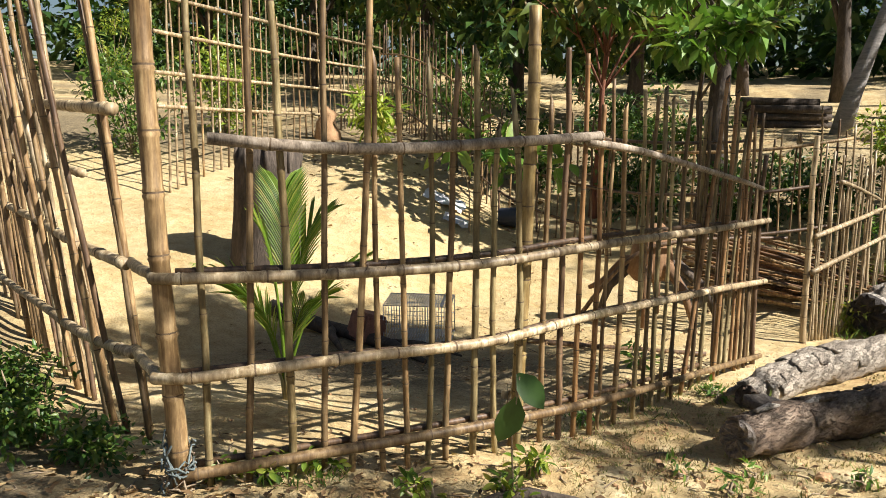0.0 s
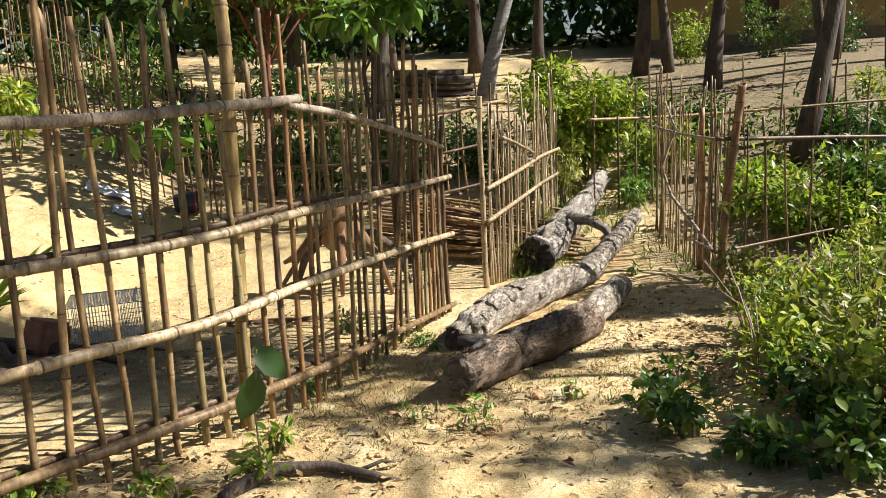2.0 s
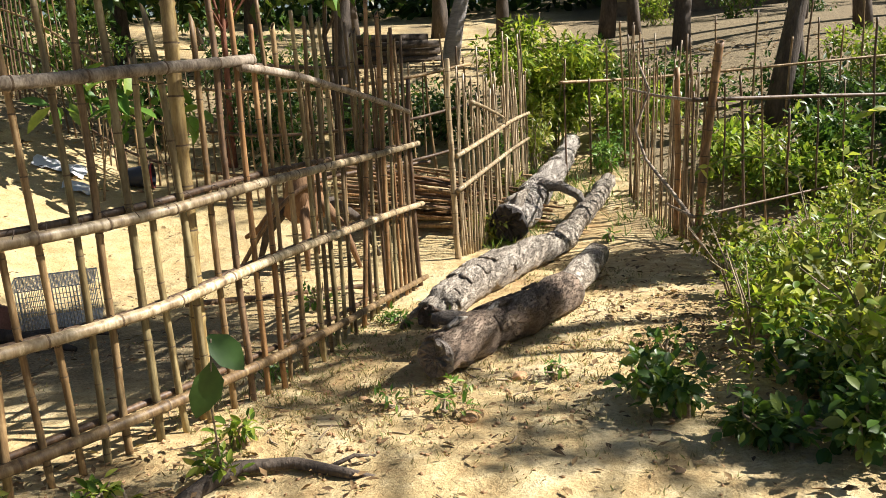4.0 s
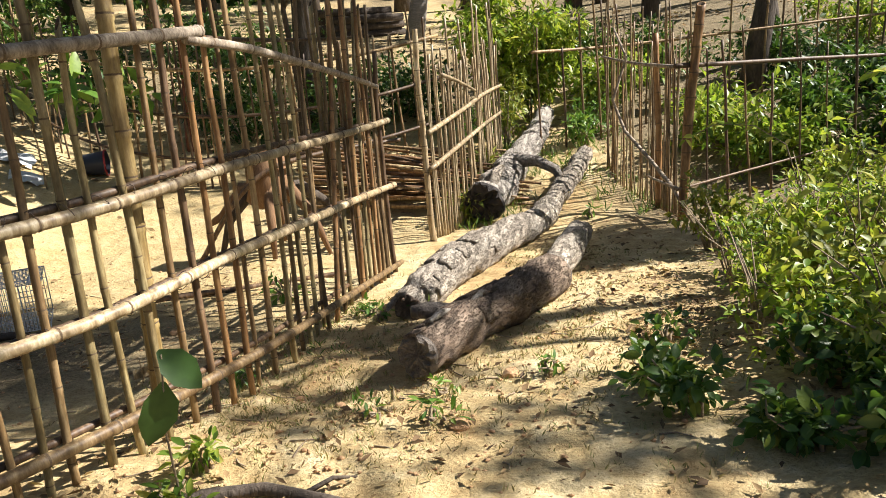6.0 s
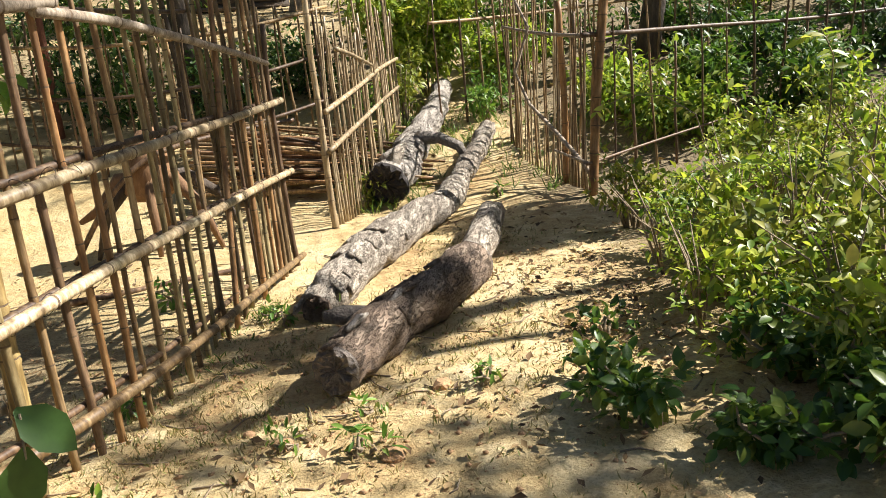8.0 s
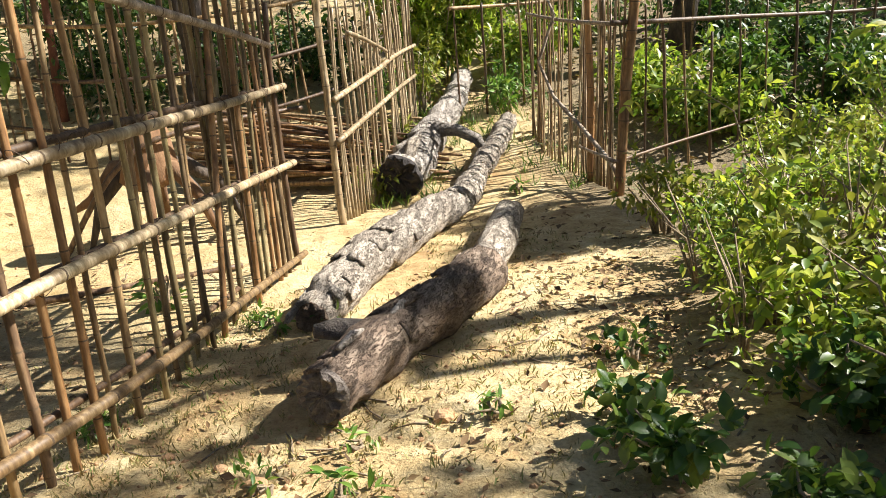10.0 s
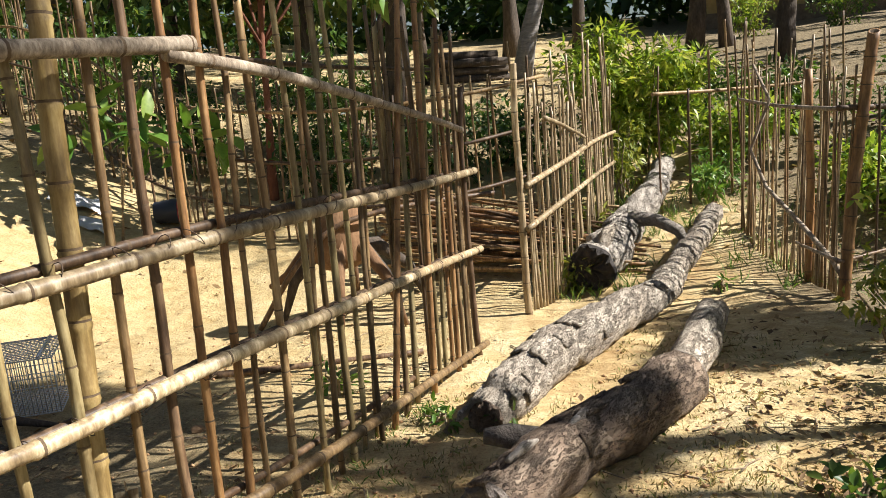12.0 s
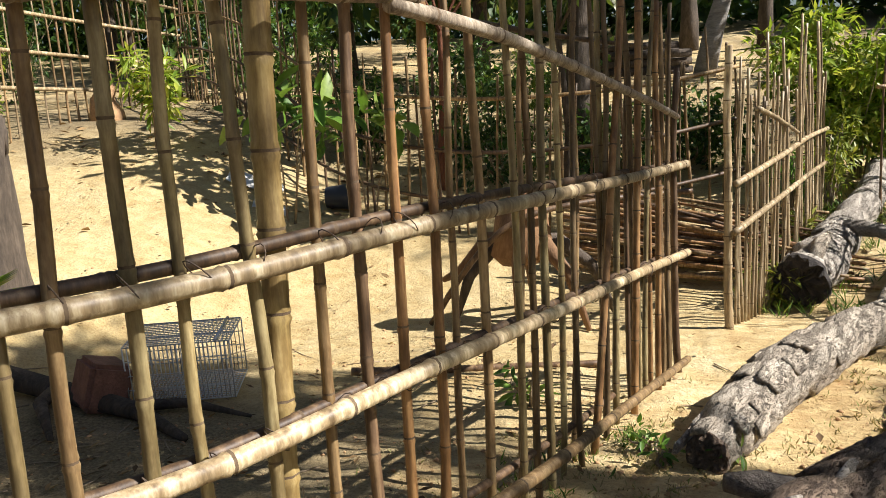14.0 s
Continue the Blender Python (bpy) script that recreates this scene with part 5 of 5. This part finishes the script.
tree("shade_tree", 11.52, 4.55, 6.6, 0.14, TREE_BARK, [(10.55, 4.75, 6.3, 0.5, 0.3, 13), (10.6, 4.95, 6.3, 0.35, 0.3, 6), (10.0, 4.45, 6.3, 0.3, 0.2, 5)], 0.15, LEAF_CANOPY, "shade tree rising from the shrubs by the stick fence", 209, (-0.2, 0.0), 95, 0.7, 3, 0.4)
tree("shade_tree", 6.92, -0.05, 6.8, 0.14, TREE_BARK, [(5.0, 1.42, 6.2, 0.8, 0.5, 11), (8.5, 1.75, 6.3, 0.25, 0.2, 3), (6.5, 1.57, 6.2, 0.4, 0.2, 5), (7.7, 2.6, 6.3, 0.25, 0.2, 3), (7.38, -0.14, 6.8, 1.0, 0.8, 9)], 0.15, LEAF_CANOPY, "shade tree standing behind the path's start", 208, (0.1, 0.1), 60, 0.6, 2, 0.4)
tree("coconut_palm", 3.72, 16.0, 7.0, 0.15, PALM_BARK, [(5.9, 15.8, 8.2, 1.6, 0.8, 10)], 0.7, LEAF_CANOPY, "leaning ringed grey palm trunk on the bank", 206, (2.0, 0.0), 30, 0.95, 2, 0.8)
for k, (x, y, h, r, lx) in enumerate(((6.7, 22.5, 7, 0.16, 0.2), (8.35, 19.2, 7, 0.17, 0.5), (9.0, 19.0, 6.5, 0.13, -0.6), (8.0, 14.7, 6, 0.15, 0.5), (12.0, 17.0, 7, 0.17, 0.7), (11.0, 13.5, 6, 0.14, -0.8), (13.5, 15.5, 7, 0.22, 0.3), (5.2, 24, 7, 0.2, 0.0))):
    zc = h * 0.86 + ground(x, y)
    tree("tall_tree", x, y, h, r, TREE_BARK, [(x + rng.uniform(-0.5, 0.5), y, zc, 2.4, 1.4, 9), (x + 0.3, y - 0.3, zc - 2.0, 1.0, 0.8, 2)], 0.26, LEAF_CANOPY, "dark slender tree standing on the shaded bank", 210 + k, (lx, 0), 46, 0.35, 5, 0.7)
for k, (x, y, h) in enumerate(((-2.6, 18.0, 6), (-5.5, 20.5, 6.5), (-9.5, 22.5, 7), (-13.5, 23.5, 7), (-17, 25, 8), (0.0, 17.5, 6), (-1.5, 23, 8), (-7, 26, 8), (3, 27, 8), (-12, 29, 9))):
    tree("wood_tree", x, y, h, 0.16, TREE_BARK, [(x, y, h * 0.5 + ground(x, y), 2.2, 4.4, 42)], 0.34, LEAF_CANOPY if k % 2 else LEAF_DARK, "dense dark tree behind the far fence", 230 + k, (0.2, 0), 60, 0.3, 8, 0.9)
for k, (x, y, sp, h) in enumerate(((-1.2, 11.9, 0.7, 1.6), (0.4, 11.0, 0.7, 1.3), (1.6, 10.9, 0.7, 1.1), (2.6, 11.2, 0.6, 0.9), (-2.6, 13.4, 0.8, 1.9), (-4.0, 14.8, 0.9, 2.0), (-6.5, 12.0, 0.9, 2.0), (-6.7, 9.8, 0.9, 2.0), (-7.0, 14.0, 1.0, 2.2), (-13, 18, 1.2, 2.6), (0.8, 12.6, 0.9, 1.6), (-0.3, 13.2, 0.9, 1.8),
                                    (5.4, 8.2, 0.6, 0.6), (6.3, 8.0, 0.6, 0.6), (7.4, 8.3, 0.7, 0.7), (5.6, 7.5, 0.5, 0.4), (6.8, 7.0, 0.6, 0.6), (8.3, 7.4, 0.7, 0.8), (5.0, 10.3, 0.6, 0.8), (6.1, 10.8, 0.7, 0.9), (7.3, 9.5, 0.7, 0.7), (8.6, 10.0, 0.8, 0.9), (5.3, 12.2, 0.7, 0.8), (9.6, 8.6, 0.8, 0.9), (10.2, 20.5, 1.0, 1.7), (12.2, 20.0, 1.1, 1.8), (13.6, 19.0, 1.1, 1.6))):
    shrub("undergrowth", x, y, sp, h, 0.11, LEAF_DARK if k < 4 else (LEAF_BUSH, LEAF_MID, LEAF_DARK)[k % 3], "dark green undergrowth at the foot of the fence", 260 + k, 9, 0.26, 40, 40, 0.42, False, low=0.1)


def far_woods():
    gg = np.random.default_rng(77)
    c, r = [], []
    for k in range(1100):
        w = radians(gg.uniform(-80, 75))
        d = gg.uniform(34, 52)
        x, y = d * math.sin(w), d * math.cos(w)
        c.append((x, y, ground(x, y) + 15 * gg.random() ** 1.4))
        r.append(gg.uniform(1.0, 2.2))
    ob = foliage("far_woods", gg, c, r, 60, 0.75, LEAF_DARK, None, 0.5, 0.8)
    tagged(ob, "dark dense woods closing the view behind the yard", "woods", kind="stuff")


far_woods()


def house(x, y, turn):
    z = ground(x, y) - 0.1
    top = thing("house", x, y, z, "low yellow plastered house with a brown thatched roof", "house")
    m = Matrix.Translation((x, y, z)) @ Matrix.Rotation(turn, 4, "Z")
    w, d, h = 7.0, 5.0, 2.7

    def slab(name, lo, hi, mat, label=""):
        bm = bmesh.new()
        bmesh.ops.create_cube(bm, size=1)
        for q in bm.verts:
            q.co = m @ Vector([lo[i] + (q.co[i] + 0.5) * (hi[i] - lo[i]) for i in range(3)])
        return part(name, bm, mat, top, label)
    slab("front_wall", (-w / 2, 0, 0), (-0.5, 0.2, h), YELLOW_WALL)
    slab("front_wall", (0.5, 0, 0), (w / 2, 0.2, h), YELLOW_WALL)
    slab("lintel", (-0.5, 0, 2.05), (0.5, 0.2, h), YELLOW_WALL)
    slab("door", (-0.5, 0.08, 0), (0.5, 0.13, 2.05), TREE_BARK, "dark plank door")
    slab("side_wall", (-w / 2, 0.2, 0), (-w / 2 + 0.2, d, h), YELLOW_WALL)
    slab("side_wall", (w / 2 - 0.2, 0.2, 0), (w / 2, d, h), YELLOW_WALL)
    slab("back_wall", (-w / 2, d, 0), (w / 2, d + 0.2, h), YELLOW_WALL)
    slab("plinth", (-w / 2 - 0.1, -0.25, -0.4), (w / 2 + 0.1, -0.002, 0.5), ROOF, "dark stained plinth")
    bm = bmesh.new()
    prof = [(-0.8, h - 0.15), (d / 2, h + 1.9), (d + 1.0, h - 0.15), (d + 1.0, h - 0.35), (d / 2, h + 1.65), (-0.8, h - 0.35)]
    a = [bm.verts.new(m @ Vector((-w / 2 - 0.5, yy, zz))) for yy, zz in prof]
    b = [bm.verts.new(m @ Vector((w / 2 + 0.5, yy, zz))) for yy, zz in prof]
    for i in range(6):
        bm.faces.new((a[i], a[(i + 1) % 6], b[(i + 1) % 6], b[i]))
    bm.faces.new((a[0], a[1], a[4], a[5])), bm.faces.new((a[1], a[2], a[3], a[4]))
    bm.faces.new((b[5], b[4], b[1], b[0])), bm.faces.new((b[4], b[3], b[2], b[1]))
    part("roof", bm, ROOF, top)


house(14.6, 24.5, radians(-28))

woodpile = thing("woodpile", 2.9, 17.2, ground(2.9, 17.2), "dark heap of old timber under the trees", "woodpile")
for k in range(16):
    r = random.Random(500 + k)
    x, y = 2.2 + r.uniform(-0.2, 0.2), 17.0 + 0.14 * (k % 5)
    zz = 0.07 + 0.15 * (k // 5)
    tube("beam", [(x, y, ground(x, y) + zz), (x + 1.5, y + r.uniform(-0.2, 0.2), ground(x + 1.5, y) + zz)], [0.08, 0.07], TREE_BARK, woodpile, 8, 0.2, k)


# ---- litter and grass on the ground ----
def scatter_leaves(name, n, spots, size, mat, seed, label, category):
    gg = np.random.default_rng(seed)
    pts = []
    while len(pts) < n:
        x0, y0, sx, sy = spots[gg.integers(len(spots))]
        x, y = x0 + gg.normal() * sx, y0 + gg.normal() * sy
        pts.append((x, y, ground(x, y) + gg.uniform(0.003, 0.02)))
    p = np.array(pts)
    w = gg.uniform(0, 6.3, n)
    dirs = np.stack([np.cos(w), np.sin(w), gg.uniform(-0.05, 0.22, n)], 1)
    ups = np.stack([gg.normal(size=n) * 0.35, gg.normal(size=n) * 0.35, np.ones(n)], 1)
    L = size * gg.uniform(0.5, 1.4, n)
    return tagged(fill_mesh(name, *leaves_simple(p, dirs, ups, L, L * gg.uniform(0.25, 0.55, n), 0.3, -0.1), mat), label, category, kind="stuff")


scatter_leaves("fallen_leaves", 2000, [(2.55, 4.35, 0.2, 0.5), (2.2, 3.45, 0.16, 0.4), (-1.8, 2.4, 0.5, 0.3), (-1.2, 2.3, 0.4, 0.25), (3.0, 5.8, 0.6, 0.6), (-0.4, 2.8, 0.5, 0.3), (2.6, 2.6, 0.7, 0.7), (1.9, 9.0, 0.5, 0.4)], 0.05, LEAF_FALLEN, 5, "dry brown leaves strewn over the soil", "leaf litter")
scatter_leaves("fallen_leaves", 900, [(-1.2, 5.0, 0.8, 0.4), (-1.0, 6.0, 1.0, 1.0), (-2.0, 8.5, 1.2, 1.2), (0.3, 6.6, 0.6, 0.6), (1.0, 3.0, 0.7, 0.5)], 0.045, LEAF_FALLEN, 6, "few dry leaves scattered over pale sand", "leaf litter")
scatter_leaves("fallen_leaves", 3000, [(6.0, 9.5, 2.0, 1.2), (4.0, 13, 3, 2), (8, 13, 3, 2), (-1, 12, 2.5, 1.2), (1.5, 15, 4, 2)], 0.10, LEAF_FALLEN, 7, "brown leaf litter under the trees", "leaf litter")


def grass(name, n, spots, tall, mat, seed, label):
    gg = np.random.default_rng(seed)
    pts, dirs = [], []
    while len(pts) < n:
        x0, y0, sx, sy = spots[gg.integers(len(spots))]
        x, y = x0 + gg.normal() * sx, y0 + gg.normal() * sy
        for k in range(6):
            xx, yy = x + gg.normal() * 0.02, y + gg.normal() * 0.02
            pts.append((xx, yy, ground(xx, yy) - 0.005))
            dirs.append((gg.normal() * 0.6, gg.normal() * 0.6, 1.0))
    p, d = np.array(pts), np.array(dirs)
    m = len(p)
    L = tall * gg.uniform(0.4, 1.3, m)
    ups = np.stack([gg.normal(size=m), gg.normal(size=m), np.zeros(m) + 0.2], 1)
    return tagged(fill_mesh(name, *leaves_simple(p, d, ups, L, np.full(m, 0.005) + 0.03 * L, 0.1, 0.25), mat), label, "grass", kind="stuff")


grass("dry_grass", 9000, [(1.2, 3.2, 0.6, 0.5), (0.6, 3.4, 0.4, 0.4), (1.7, 4.3, 0.4, 0.5), (0.8, 4.6, 0.4, 0.5), (0.3, 3.9, 0.3, 0.4), (1.9, 3.4, 0.3, 0.5), (2.4, 5.4, 0.4, 0.5)], 0.035, GRASS_DRY, 15, "short dry straw on the path")
grass("green_grass", 2400, [(4.3, 9.0, 0.3, 0.3), (3.5, 8.9, 0.25, 0.25), (2.6, 7.7, 0.2, 0.25), (4.0, 7.7, 0.2, 0.6), (2.9, 8.7, 0.2, 0.3), (3.4, 9.2, 0.2, 0.2), (5.5, 7.8, 0.8, 0.4)], 0.14, GRASS, 16, "tufts of green grass round logs and gate")
grass("green_grass", 500, [(0.9, 4.98, 0.04, 0.04), (0.2, 4.15, 0.04, 0.04), (0.55, 4.6, 0.1, 0.15), (-1.0, 2.62, 0.2, 0.06)], 0.06, GRASS, 17, "small green grass tufts at the fence's foot")


def twigs(n, spots, seed):
    r = random.Random(seed)
    v, f = [], []
    for k in range(n):
        x0, y0, sx, sy = r.choice(spots)
        x, y, w, L = r.gauss(x0, sx), r.gauss(y0, sy), r.uniform(0, 6.3), r.uniform(0.05, 0.22)
        a, b = (x, y), (x + L * math.cos(w), y + L * math.sin(w))
        mid = ((a[0] + b[0]) / 2 + r.uniform(-0.02, 0.02), (a[1] + b[1]) / 2 + r.uniform(-0.02, 0.02))
        tv, tf = tube_data([(q[0], q[1], ground(*q) + 0.006) for q in (a, mid, b)], [0.004, 0.0035, 0.002], 4)
        f += [tuple(i + len(v) for i in q) for q in tf]
        v += tv
    tagged(mesh_object("twigs", v, f, [TWIG]), "thin dry twigs lying on the soil", "twigs", kind="stuff")


twigs(260, [(-1.3, 5.1, 0.8, 0.5), (2.2, 3.8, 0.5, 0.9), (-1.6, 2.5, 0.6, 0.4), (0.8, 3.3, 0.7, 0.6), (-0.5, 5.8, 0.9, 0.9), (2.2, 8.6, 0.6, 0.5)], 9)
for k in range(9):
    r = random.Random(700 + k)
    x, y = ((0.61, 3.53), (0.7, 3.3), (1.0, 2.95), (0.45, 3.75), (2.2, 5.2), (1.35, 3.4), (-0.2, 5.2), (-0.7, 6.6), (2.6, 5.5))[k]
    q = r.uniform(0.02, 0.045)
    bm = bmesh.new()
    bmesh.ops.create_icosphere(bm, subdivisions=2, radius=q)
    for vtx in bm.verts:
        vtx.co *= 1 + 0.35 * noise.noise(vtx.co * 30 + Vector((k, 0, 0)))
        vtx.co.z *= 0.6
    me = bpy.data.meshes.new("stone")
    bm.to_mesh(me)
    bm.free()
    me.materials.append(EARTH)
    ob = new("stone", me)
    ob.location = (x, y, ground(x, y) + q * 0.3)
    tagged(ob, "small buff stone half sunk in the path", "stone", group="stones on the path")


def clods(n, spots, seed):
    """Crumbs of earth on the path."""
    gg = np.random.default_rng(seed)
    base = np.array([(1, 0, 0), (-1, 0, 0), (0, 1, 0), (0, -1, 0), (0, 0, 1), (0, 0, -1)], float)
    tri = np.array([(0, 2, 4), (2, 1, 4), (1, 3, 4), (3, 0, 4), (2, 0, 5), (1, 2, 5), (3, 1, 5), (0, 3, 5)])
    vs = []
    for k in range(n):
        x0, y0, sx, sy = spots[gg.integers(len(spots))]
        x, y = x0 + gg.normal() * sx, y0 + gg.normal() * sy
        q = 0.004 + 0.012 * gg.random() ** 3
        w = gg.uniform(0, 6.3)
        v = base * q * gg.uniform(0.6, 1.4, (6, 1))
        v = np.stack([v[:, 0] * np.cos(w) - v[:, 1] * np.sin(w), v[:, 0] * np.sin(w) + v[:, 1] * np.cos(w), v[:, 2] * 0.7], 1)
        vs.append(v + (x, y, ground(x, y) + q * 0.2))
    t3 = (tri[None] + (np.arange(n) * 6)[:, None, None]).reshape(-1, 3)
    tagged(fill_mesh("earth_crumbs", np.concatenate(vs), np.zeros((0, 4), int), t3, EARTH), "crumbs of dry earth strewn over the path", "crumbs", kind="stuff")


clods(2600, [(0.9, 3.4, 0.6, 0.6), (1.6, 4.1, 0.5, 0.7), (0.5, 4.2, 0.4, 0.6), (2.3, 4.8, 0.5, 0.7), (-0.5, 5.0, 1.0, 1.0), (-1.0, 7.0, 1.2, 1.2), (0.2, 2.8, 0.8, 0.3)], 21)
